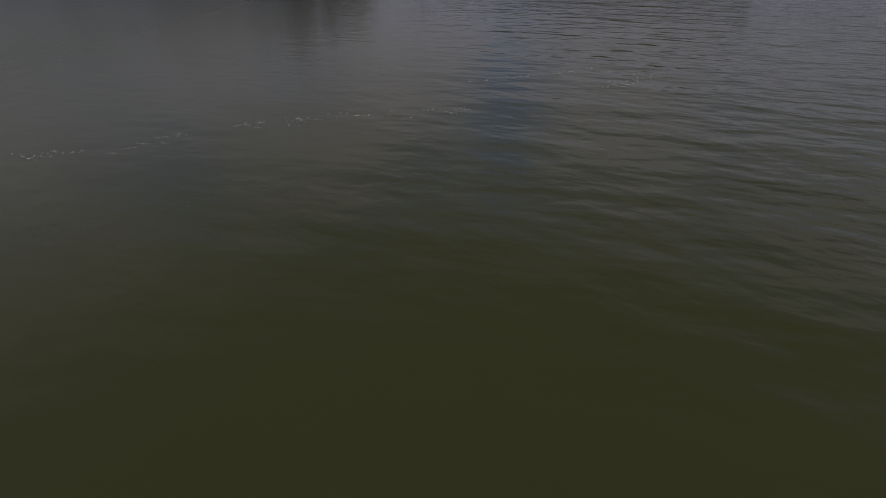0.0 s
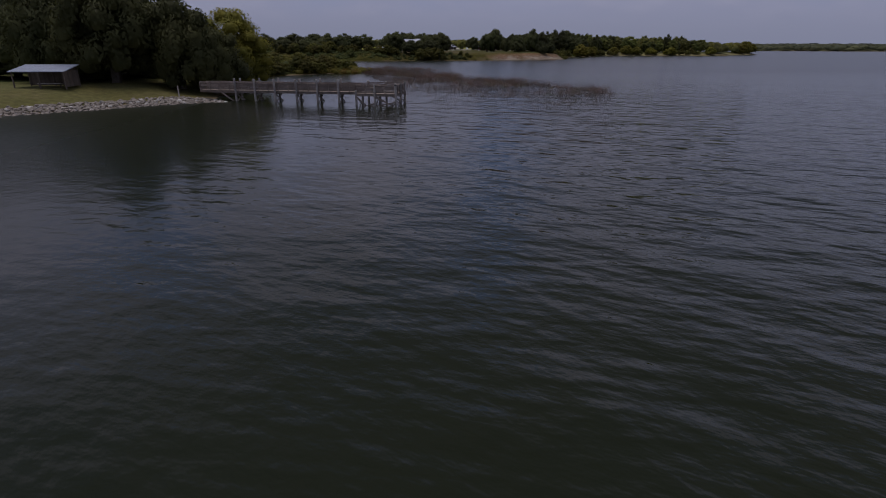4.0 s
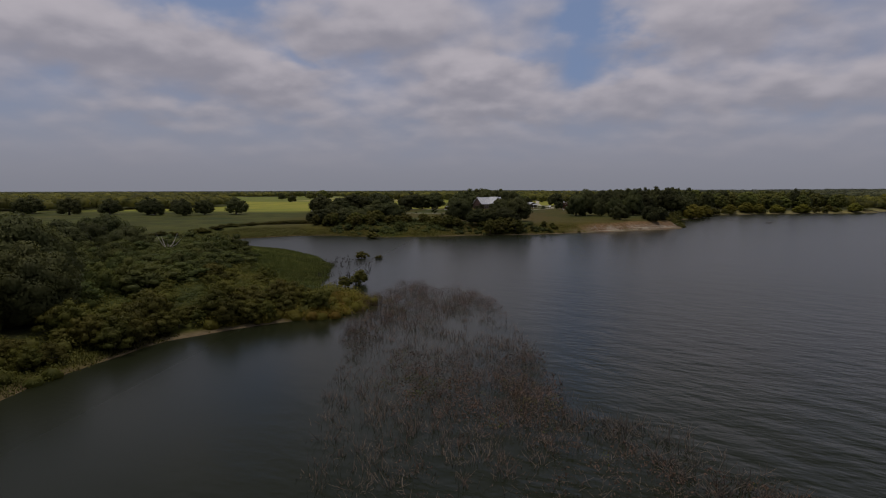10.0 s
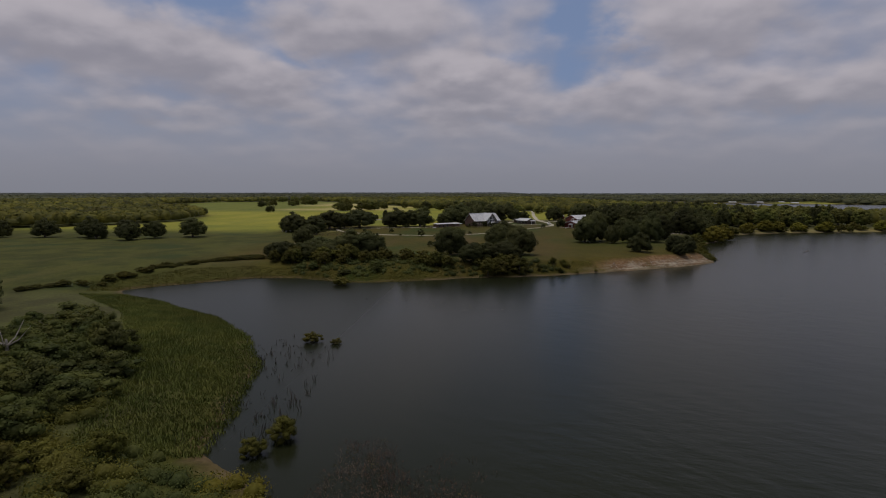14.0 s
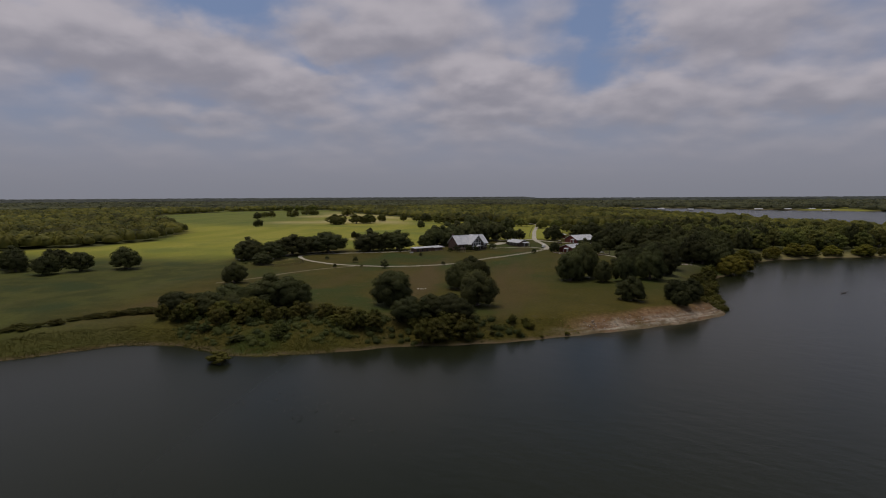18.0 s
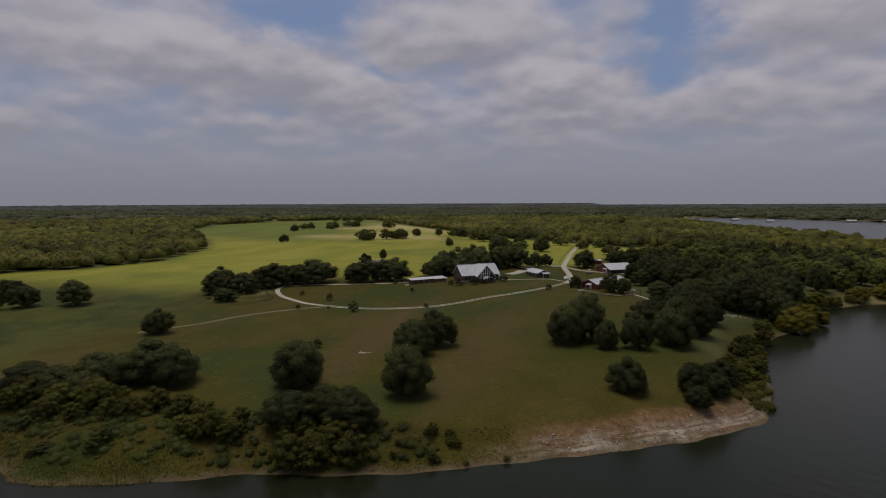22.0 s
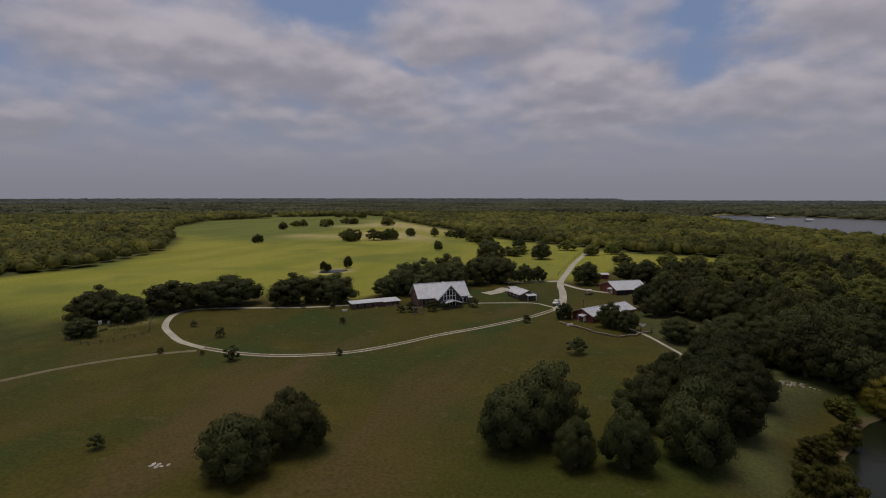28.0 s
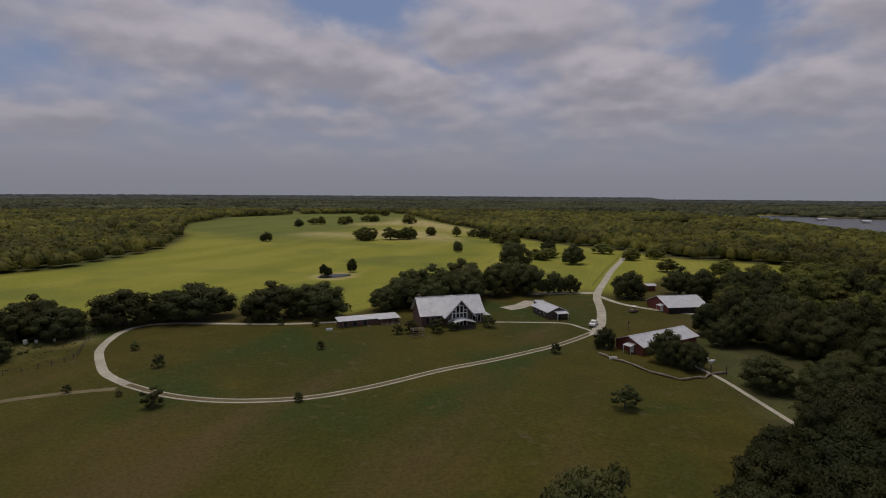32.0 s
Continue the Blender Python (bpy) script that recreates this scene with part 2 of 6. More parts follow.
M_BARK = material("bark", (0.07, 0.055, 0.042), (0.13, 0.11, 0.09), 2.0, 0.9, 0.02)
M_DOCK = material("weathered_wood", (0.19, 0.148, 0.113), (0.30, 0.245, 0.195), 1.2, 0.85, 0.004, 14.0, rnd=0.22)
M_ROAD = material("caliche_gravel", (0.36, 0.325, 0.255), (0.50, 0.46, 0.375), 0.25, 0.95, 0.02, 9.0)
M_ROCK = material("limestone", (0.34, 0.31, 0.27), (0.52, 0.48, 0.42), 1.2, 0.9, 0.02, 6.0, rnd=0.25)
M_BANKROCK = material("bank_limestone", (0.22, 0.18, 0.137), (0.37, 0.32, 0.26), 1.2, 0.9, 0.02, 6.0, rnd=0.25)
M_ROOF = material("galvanised_roof", (0.54, 0.55, 0.58), (0.66, 0.66, 0.68), 0.5, 0.45, 0.0, 6.0, metal=0.1)
M_RED = material("red_steel_siding", (0.150, 0.036, 0.030), (0.205, 0.052, 0.041), 0.5, 0.6)
M_BRICK = material("brown_brick", (0.110, 0.064, 0.048), (0.160, 0.092, 0.068), 1.5, 0.85, 0.01, 10.0)
M_WHITE = material("white_paint", (0.72, 0.72, 0.70), (0.80, 0.80, 0.78), 1.0, 0.6)
# Near-black for tyres, seats and doors, and for painted shade in the barn bays.
M_DARK = material("black_parts_and_shade", (0.02, 0.02, 0.022), (0.035, 0.035, 0.035), 1.0, 0.8)
M_FOAM = material("foam", (0.62, 0.62, 0.58), (0.75, 0.75, 0.72), 3.0, 0.9)


def ground_material():
    """Lawn, hay meadow, bare bank and leaf litter, laid by the zones of the ground sheet; sun and cloud shade are
    painted into the lawn and hay.
    """
    m = bpy.data.materials.new("ground_cover")
    m.use_nodes = True
    nt = m.node_tree
    n, ln = nt.nodes, nt.links
    p = n["Principled BSDF"]
    p.inputs["Roughness"].default_value = 0.95
    p.inputs["Specular IOR Level"].default_value = 0.15
    geo = n.new("ShaderNodeNewGeometry")

    def tex(s, d, stretch=None):
        t = n.new("ShaderNodeTexNoise")
        t.inputs["Scale"].default_value, t.inputs["Detail"].default_value = s, d
        if stretch:
            mp = n.new("ShaderNodeMapping")
            mp.inputs["Scale"].default_value = stretch[:3]
            mp.inputs["Rotation"].default_value = (0, 0, stretch[3])
            ln.new(geo.outputs["Position"], mp.inputs[0])
            ln.new(mp.outputs[0], t.inputs["Vector"])
        else:
            ln.new(geo.outputs["Position"], t.inputs["Vector"])
        return t.outputs["Fac"]

    def ramp(v, lo, hi):
        r = n.new("ShaderNodeMapRange")
        r.inputs[1].default_value, r.inputs[2].default_value = lo, hi
        ln.new(v, r.inputs[0])
        return r.outputs[0]

    def mix(f, x, y, how="MIX"):
        k = n.new("ShaderNodeMix")
        k.data_type, k.blend_type = "RGBA", how
        for s, v in ((k.inputs[0], f), (k.inputs[6], x), (k.inputs[7], y)):
            if hasattr(v, "is_linked"):
                ln.new(v, s)
            else:
                s.default_value = v
        return k.outputs[2]

    def zone(name):
        a = n.new("ShaderNodeAttribute")
        a.attribute_name = name
        return a.outputs["Fac"]

    wide, mid, fine = tex(0.018, 4.0), tex(0.12, 5.0), tex(1.7, 5.0)
    streak = tex(0.05, 5.0, (1.0, 0.18, 1.0, radians(38)))
    # Lawn colours are held dark: the cloud shade over it is painted in.
    lawn = mix(ramp(mid, 0.35, 0.65), (0.064, 0.0545, 0.0085, 1), (0.085, 0.0685, 0.0110, 1))
    lawn = mix(ramp(wide, 0.45, 0.62), lawn, (0.052, 0.055, 0.0085, 1))
    lawn = mix(ramp(streak, 0.52, 0.70), lawn, (0.092, 0.066, 0.023, 1))
    lawn = mix(ramp(tex(0.035, 5.0), 0.53, 0.66), lawn, (0.040, 0.057, 0.0095, 1))
    lawn = mix(ramp(tex(0.35, 6.0), 0.60, 0.76), lawn, (0.095, 0.078, 0.030, 1))
    # Hay is pale, and brightened further to paint sunshine on the meadow.
    hay = mix(ramp(streak, 0.35, 0.65), (0.232, 0.235, 0.029, 1), (0.303, 0.283, 0.046, 1))
    hay = mix(ramp(wide, 0.50, 0.64), hay, (0.165, 0.188, 0.032, 1))
    lines = tex(0.9, 3.0, (1.0, 0.02, 1.0, radians(-28)))
    hay = mix(ramp(lines, 0.46, 0.86), hay, (0.205, 0.215, 0.038, 1))
    # Darker green paints a cloud shadow onto the far hay.
    hay = mix(zone("deep"), hay, mix(ramp(streak, 0.35, 0.65), (0.125, 0.150, 0.030, 1), (0.165, 0.180, 0.036, 1)))
    dry = mix(ramp(mid, 0.4, 0.6), (0.38, 0.31, 0.12, 1), (0.46, 0.40, 0.18, 1))
    beds = tex(1.0, 4.0, (0.10, 0.10, 2.6, 0.0))
    bank = mix(ramp(beds, 0.40, 0.60), (0.21, 0.125, 0.075, 1), (0.44, 0.385, 0.30, 1))
    bank = mix(ramp(tex(0.6, 6.0), 0.50, 0.72), bank, (0.13, 0.085, 0.05, 1))
    litter = mix(ramp(mid, 0.4, 0.6), (0.062, 0.062, 0.024, 1), (0.085, 0.090, 0.030, 1))
    green = mix(ramp(mid, 0.4, 0.6), (0.048, 0.053, 0.0110, 1), (0.076, 0.081, 0.0165, 1))
    green = mix(ramp(streak, 0.50, 0.72), green, (0.088, 0.086, 0.023, 1))
    green = mix(ramp(tex(0.05, 5.0), 0.55, 0.68), green, (0.040, 0.054, 0.014, 1))
    col = mix(zone("hay"), lawn, hay)
    col = mix(zone("dry"), col, dry)
    col = mix(zone("green"), col, green)
    col = mix(zone("litter"), col, litter)
    col = mix(zone("mud"), col, mix(ramp(mid, 0.4, 0.6), (0.115, 0.082, 0.045, 1), (0.165, 0.125, 0.075, 1)))
    col = mix(zone("bank"), col, bank)
    col = mix(zone("rust"), col, mix(ramp(tex(0.7, 5.0), 0.38, 0.62), (0.16, 0.085, 0.040, 1), (0.25, 0.150, 0.080, 1)))
    grain = n.new("ShaderNodeMapRange")
    grain.inputs[1].default_value, grain.inputs[2].default_value = 0.25, 0.75
    grain.inputs[3].default_value, grain.inputs[4].default_value = 0.72, 1.28
    ln.new(fine, grain.inputs[0])
    hs = n.new("ShaderNodeHueSaturation")
    ln.new(col, hs.inputs["Color"])
    ln.new(grain.outputs[0], hs.inputs["Value"])
    ln.new(hs.outputs[0], p.inputs["Base Color"])
    bp = n.new("ShaderNodeBump")
    bp.inputs["Distance"].default_value = 0.12
    ln.new(fine, bp.inputs["Height"])
    ln.new(bp.outputs[0], p.inputs["Normal"])
    return m


def water_material():
    """Turbid olive lake water with wind ripples over a longer chop."""
    m = bpy.data.materials.new("lake_water")
    m.use_nodes = True
    nt = m.node_tree
    n, ln = nt.nodes, nt.links
    p = n["Principled BSDF"]
    p.inputs["IOR"].default_value = 1.33
    p.inputs["Specular IOR Level"].default_value = 0.3
    geo = n.new("ShaderNodeNewGeometry")

    def tex(s, d, sx, sy, turn):
        turned, mp = n.new("ShaderNodeMapping"), n.new("ShaderNodeMapping")
        turned.inputs["Rotation"].default_value = (0, 0, radians(turn))
        mp.inputs["Scale"].default_value = (sx, sy, 1)
        ln.new(geo.outputs["Position"], turned.inputs[0])
        ln.new(turned.outputs[0], mp.inputs[0])
        t = n.new("ShaderNodeTexNoise")
        t.inputs["Scale"].default_value, t.inputs["Detail"].default_value = s, d
        ln.new(mp.outputs[0], t.inputs["Vector"])
        return t.outputs["Fac"]

    murk = tex(0.03, 4.0, 1, 1, 0)
    k = n.new("ShaderNodeMix")
    k.data_type = "RGBA"
    k.inputs[6].default_value, k.inputs[7].default_value = (0.0120, 0.0155, 0.0070, 1), (0.0165, 0.0185, 0.0078, 1)
    ln.new(murk, k.inputs[0])
    place = n.new("ShaderNodeSeparateXYZ")
    ln.new(geo.outputs["Position"], place.inputs[0])
    silt = n.new("ShaderNodeMapRange")
    silt.inputs[1].default_value, silt.inputs[2].default_value = -26.0, -56.0
    ln.new(place.outputs[1], silt.inputs[0])
    k2 = n.new("ShaderNodeMix")
    k2.data_type = "RGBA"
    k2.inputs[7].default_value = (0.042, 0.0440, 0.0150, 1)
    ln.new(silt.outputs[0], k2.inputs[0])
    ln.new(k.outputs[2], k2.inputs[6])
    ln.new(k2.outputs[2], p.inputs["Base Color"])
    wind = n.new("ShaderNodeMapRange")
    wind.inputs[1].default_value, wind.inputs[2].default_value = -20.0, 12.0
    wind.inputs[3].default_value, wind.inputs[4].default_value = 0.05, 0.85
    ln.new(place.outputs[0], wind.inputs[0])
    calmer = n.new("ShaderNodeMapRange")
    calmer.inputs[1].default_value, calmer.inputs[2].default_value = 10.0, 150.0
    calmer.inputs[3].default_value, calmer.inputs[4].default_value = 1.0, 0.14
    ln.new(place.outputs[1], calmer.inputs[0])
    ruffle = n.new("ShaderNodeMapRange")
    ruffle.inputs[1].default_value, ruffle.inputs[2].default_value = 10.0, 130.0
    ruffle.inputs[3].default_value, ruffle.inputs[4].default_value = 0.055, 0.23
    ln.new(place.outputs[1], ruffle.inputs[0])
    lull = n.new("ShaderNodeMapRange")
    lull.inputs[1].default_value, lull.inputs[2].default_value = -32.0, -8.0
    lull.inputs[3].default_value, lull.inputs[4].default_value = 0.30, 0.06
    ln.new(place.outputs[0], lull.inputs[0])
    most = n.new("ShaderNodeMath")
    most.operation = "MAXIMUM"
    ln.new(ruffle.outputs[0], most.inputs[0])
    ln.new(lull.outputs[0], most.inputs[1])
    ln.new(most.outputs[0], p.inputs["Roughness"])
    gust = n.new("ShaderNodeMath")
    gust.operation = "MULTIPLY"
    ln.new(wind.outputs[0], gust.inputs[0])
    ln.new(calmer.outputs[0], gust.inputs[1])
    chop = tex(0.34, 3.0, 0.48, 1.0, 42)
    wave = tex(0.85, 2.5, 0.42, 1.0, 14)
    rip = tex(2.0, 3.0, 0.60, 1.0, 30)
    calm = tex(0.012, 3.0, 1, 1, 0)
    b1, b2 = n.new("ShaderNodeBump"), n.new("ShaderNodeBump")
    b1.inputs["Distance"].default_value = 0.50
    ln.new(gust.outputs[0], b1.inputs["Strength"])
    b2.inputs["Distance"].default_value = 0.10
    st = n.new("ShaderNodeMapRange")
    st.inputs[1].default_value, st.inputs[2].default_value = 0.38, 0.62
    st.inputs[3].default_value, st.inputs[4].default_value = 0.25, 0.9
    ln.new(calm, st.inputs[0])
    half = n.new("ShaderNodeMath")
    half.operation = "MULTIPLY"
    ln.new(st.outputs[0], half.inputs[0])
    ln.new(calmer.outputs[0], half.inputs[1])
    lee = n.new("ShaderNodeMapRange")
    lee.inputs[1].default_value, lee.inputs[2].default_value = -14.0, 14.0
    lee.inputs[3].default_value, lee.inputs[4].default_value = 0.4, 1.0
    ln.new(place.outputs[0], lee.inputs[0])
    fan = n.new("ShaderNodeMath")
    fan.operation = "MULTIPLY"
    ln.new(half.outputs[0], fan.inputs[0])
    ln.new(lee.outputs[0], fan.inputs[1])
    ln.new(fan.outputs[0], b2.inputs["Strength"])
    ln.new(chop, b1.inputs["Height"])
    ln.new(rip, b2.inputs["Height"])
    b3 = n.new("ShaderNodeBump")
    b3.inputs["Distance"].default_value = 0.26
    ln.new(gust.outputs[0], b3.inputs["Strength"])
    ln.new(wave, b3.inputs["Height"])
    ln.new(b1.outputs[0], b3.inputs["Normal"])
    ln.new(b3.outputs[0], b2.inputs["Normal"])
    ln.new(b2.outputs[0], p.inputs["Normal"])
    return m


M_GROUND, M_WATER = ground_material(), water_material()

# ---------------------------------------------------------------- mesh helpers


def fast_mesh(name, verts, faces, mat, smooth=False, normals=None):
    """A mesh from arrays: verts (n, 3), faces (m, 3 or 4), and a normal for each vert where leaves should shade as one mass."""
    verts, faces = np.asarray(verts, np.float32), np.asarray(faces, np.int32)
    me = bpy.data.meshes.new(name)
    me.vertices.add(len(verts))
    me.vertices.foreach_set("co", verts.ravel())
    k = faces.shape[1]
    me.loops.add(faces.size)
    me.loops.foreach_set("vertex_index", faces.ravel())
    me.polygons.add(len(faces))
    me.polygons.foreach_set("loop_start", np.arange(len(faces), dtype=np.int32) * k)
    me.polygons.foreach_set("loop_total", np.full(len(faces), k, np.int32))
    me.polygons.foreach_set("use_smooth", np.full(len(faces), smooth, bool))
    if normals is not None:
        at = me.attributes.new("custom_normal", "FLOAT_VECTOR", "POINT")
        at.data.foreach_set("vector", np.asarray(normals, np.float32).ravel())
    me.update(calc_edges=True)
    me.materials.append(mat)
    return me


def part(name, bm, mat, parent, label=""):
    me = bpy.data.meshes.new(name)
    bm.to_mesh(me)
    bm.free()
    me.materials.append(mat)
    ob = new(name, me)
    ob.parent = parent
    if label:
        tagged(ob, label)
    return ob


def thing(name, label, category, m=None, group="", kind=""):
    ob = new(name)
    if m is not None:
        ob.matrix_basis = m
    return tagged(ob, label, category, group, kind)


def box(bm, x0, x1, y0, y1, z0, z1):
    v = [bm.verts.new((x, y, z)) for z in (z0, z1) for x, y in ((x0, y0), (x1, y0), (x1, y1), (x0, y1))]
    for q in ((3, 2, 1, 0), (4, 5, 6, 7), (0, 1, 5, 4), (1, 2, 6, 5), (2, 3, 7, 6), (3, 0, 4, 7)):
        bm.faces.new([v[i] for i in q])
    return bm


def beam(bm, a, b, w, h=None, up=(0, 0, 1)):
    """A bar of w by h from a to b."""
    a, b = Vector(a), Vector(b)
    h = w if h is None else h
    d = (b - a).normalized()
    s = d.cross(Vector(up))
    s = s.normalized() if s.length > 1e-4 else Vector((1, 0, 0))
    u = s.cross(d)
    v = [bm.verts.new(p + s * (w / 2 * i) + u * (h / 2 * j)) for p in (a, b) for i, j in ((-1, -1), (1, -1), (1, 1), (-1, 1))]
    for q in ((3, 2, 1, 0), (4, 5, 6, 7), (0, 1, 5, 4), (1, 2, 6, 5), (2, 3, 7, 6), (3, 0, 4, 7)):
        bm.faces.new([v[i] for i in q])
    return bm


def tube(bm, pts, radii, sides=8):
    """A round tapering limb through pts."""
    rings = []
    for i, (p, r) in enumerate(zip(pts, radii)):
        p = Vector(p)
        d = (Vector(pts[min(i + 1, len(pts) - 1)]) - Vector(pts[max(i - 1, 0)])).normalized()
        s = d.orthogonal().normalized()
        u = d.cross(s)
        rings.append([bm.verts.new(p + (s * math.cos(k * 2 * math.pi / sides) + u * math.sin(k * 2 * math.pi / sides)) * r) for k in range(sides)])
    for a, b in zip(rings, rings[1:]):
        for k in range(sides):
            bm.faces.new((a[k], a[(k + 1) % sides], b[(k + 1) % sides], b[k]))
    bm.faces.new(rings[-1])
    bm.faces.new(rings[0][::-1])
    return bm


B = bmesh.new

# ---------------------------------------------------------------- the plan of the shore
SHORE = [(-5000, -300), (-600, -110), (-200, -32), (-110, -6), (-75, 4), (-57, 13), (-48, 19), (-42, 26), (-36, 32.5), (-30, 37.5),
         (-29, 41), (-30, 46), (-28, 53), (-30.5, 60), (-36.5, 71), (-37, 82), (-36, 93), (-35, 99), (-31.5, 104), (-26.5, 109.5), (-21, 113.5),
         (-18, 120), (-23, 128), (-31, 133), (-32, 143), (-37, 160), (-46, 174), (-60, 187), (-76, 198), (-92, 207), (-97, 213),
         (-91, 220), (-84, 225.5), (-72, 235), (-58, 236.5), (-44, 229.5), (-36, 231), (-23, 235), (-10, 240), (3, 243), (20, 249),
         (42, 260.5), (60, 270), (75.5, 283), (80, 297)]
SHORE += [(84, 315), (88, 335), (97, 351), (112, 371), (127, 401), (145, 416), (170, 428), (205, 437), (250, 446), (300, 495),
          (345, 550), (350, 580), (330, 640), (312, 720), (304, 846), (270, 905), (248, 1040), (237, 1260), (250, 1480), (318, 1700),
          (418, 1630), (490, 1590), (572, 1425), (690, 1305), (900, 1180), (1300, 1060), (2500, 950), (5000, 800), (5000, 5000), (-5000, 5000)]
OPEN = [(-97, 205), (-130, 196), (-200, 215), (-300, 270), (-330, 330), (-237, 415), (-226, 456), (-250, 534), (-330, 640), (-450, 749),
        (-520, 900), (-480, 1060), (-400, 1150), (-350, 1145), (-219, 945), (-144, 848), (-77, 755), (-37, 706), (37, 650), (70, 620), (140, 605),
        (150, 575), (80, 545), (52, 500), (60, 455), (60, 400), (66, 360), (60, 330), (72, 300), (60, 262), (0, 240), (-60, 230)]


def inside(px, py, poly):
    hit = np.zeros(px.shape, bool)
    for (x0, y0), (x1, y1) in zip(poly, poly[1:] + poly[:1]):
        if y0 == y1:
            continue
        hit ^= ((y0 > py) != (y1 > py)) & (px < (x1 - x0) * (py - y0) / (y1 - y0) + x0)
    return hit


def edge_distance(px, py, poly):
    best = np.full(px.shape, 1e9)
    for (x0, y0), (x1, y1) in zip(poly, poly[1:] + poly[:1]):
        dx, dy = x1 - x0, y1 - y0
        t = np.clip(((px - x0) * dx + (py - y0) * dy) / (dx * dx + dy * dy), 0, 1)
        best = np.minimum(best, np.hypot(px - x0 - t * dx, py - y0 - t * dy))
    return np.where(inside(px, py, poly), best, -best)


def smooth(v, a, b):
    t = np.clip((v - a) / (b - a), 0, 1)
    return t * t * (3 - 2 * t)


def wobble(px, py, s):
    """A cheap smooth unevenness, about -1 to 1."""
    return (np.sin(px / s + 1.3 * np.sin(py / (s * 1.7))) + np.sin(py / (s * 0.8) + 1.7 * np.sin(px / (s * 1.3) + 2)) + 0.6 * np.sin((px + py) / (s * 0.43))) / 2.6


def land_height(px, py):
    d = edge_distance(px, py, SHORE) + 0.9 * wobble(px, py, 5.0)
    r = np.hypot(px, py)
    base = np.where(py > 245, 3.3, 1.7 + 1.6 * smooth(py, 185, 245)) + 0.006 * np.clip(r - 290, 0, 800) + 0.0035 * np.clip(r - 1090, 0, 4000)
    low = 2.2 + 0.010 * np.clip(d, 0, 900)
    east = smooth(px, 110, 190)
    base = base * (1 - east) + np.minimum(base, low) * east
    cliff = smooth(px, 20, 42) * smooth(-py, -300, -286) * smooth(-px, -84, -70)
    rise = smooth(d, -0.4, 13.0 - 6.0 * cliff)
    z = np.where(d > 0, 0.10 * np.clip(d, 0, 1) + base * rise + 0.18 * wobble(px, py, 17.0) * smooth(d, 4, 20), np.maximum(d * 0.22, -3.0))
    return z, d, cliff


def axis(points):
    """Grid lines: stretches of (start, end, step), joined."""
    out = []
    for a, b, s in points:
        out += list(np.arange(a, b - 1e-6, s))
    return np.array(out + [points[-1][1]])


GX = axis([(-5000, -1400, 200), (-1400, -560, 28), (-560, -170, 10), (-170, -110, 4), (-110, 110, 2), (110, 190, 4), (190, 470, 14), (470, 1400, 60), (1400, 5000, 300)])
GY = axis([(-1500, -100, 200), (-100, 0, 20), (0, 20, 4), (20, 300, 2), (300, 480, 3), (480, 760, 8), (760, 1400, 20), (1400, 2000, 60), (2000, 5000, 200)])
gx, gy = np.meshgrid(GX, GY)
gz, gd, gcliff = land_height(gx, gy)
open_d = edge_distance(gx, gy, OPEN)


def gzat(x, y):
    """Height of the ground sheet at a point."""
    i = int(np.clip(np.searchsorted(GX, x) - 1, 0, len(GX) - 2))
    j = int(np.clip(np.searchsorted(GY, y) - 1, 0, len(GY) - 2))
    u, v = (x - GX[i]) / (GX[i + 1] - GX[i]), (y - GY[j]) / (GY[j + 1] - GY[j])
    return float((gz[j, i] * (1 - u) + gz[j, i + 1] * u) * (1 - v) + (gz[j + 1, i] * (1 - u) + gz[j + 1, i + 1] * u) * v)


def sheet(name, z, mat):
    ny, nx = gx.shape
    idx = np.arange(ny * nx).reshape(ny, nx)
    f = np.stack([idx[:-1, :-1], idx[:-1, 1:], idx[1:, 1:], idx[1:, :-1]], -1).reshape(-1, 4)
    return fast_mesh(name, np.stack([gx, gy, z], -1).reshape(-1, 3), f, mat, True)


me = sheet("ground", gz, M_GROUND)


def far_field(px, py):
    """Open strips in the far woods: above 0 inside."""
    best = np.full(np.shape(px), -9.0)
    for x, y, rx, ry in ((-1020, 1300, 90, 90), (-810, 970, 55, 75), (-590, 677, 45, 18), (-950, 1215, 60, 40), (-760, 1160, 120, 40), (-440, 1030, 60, 45), (-940, 1560, 240, 60), (-60, 1350, 200, 35), (110, 1190, 60, 20)):
        best = np.maximum(best, 1 - np.hypot((px - x) / rx, (py - y) / ry))
    return best


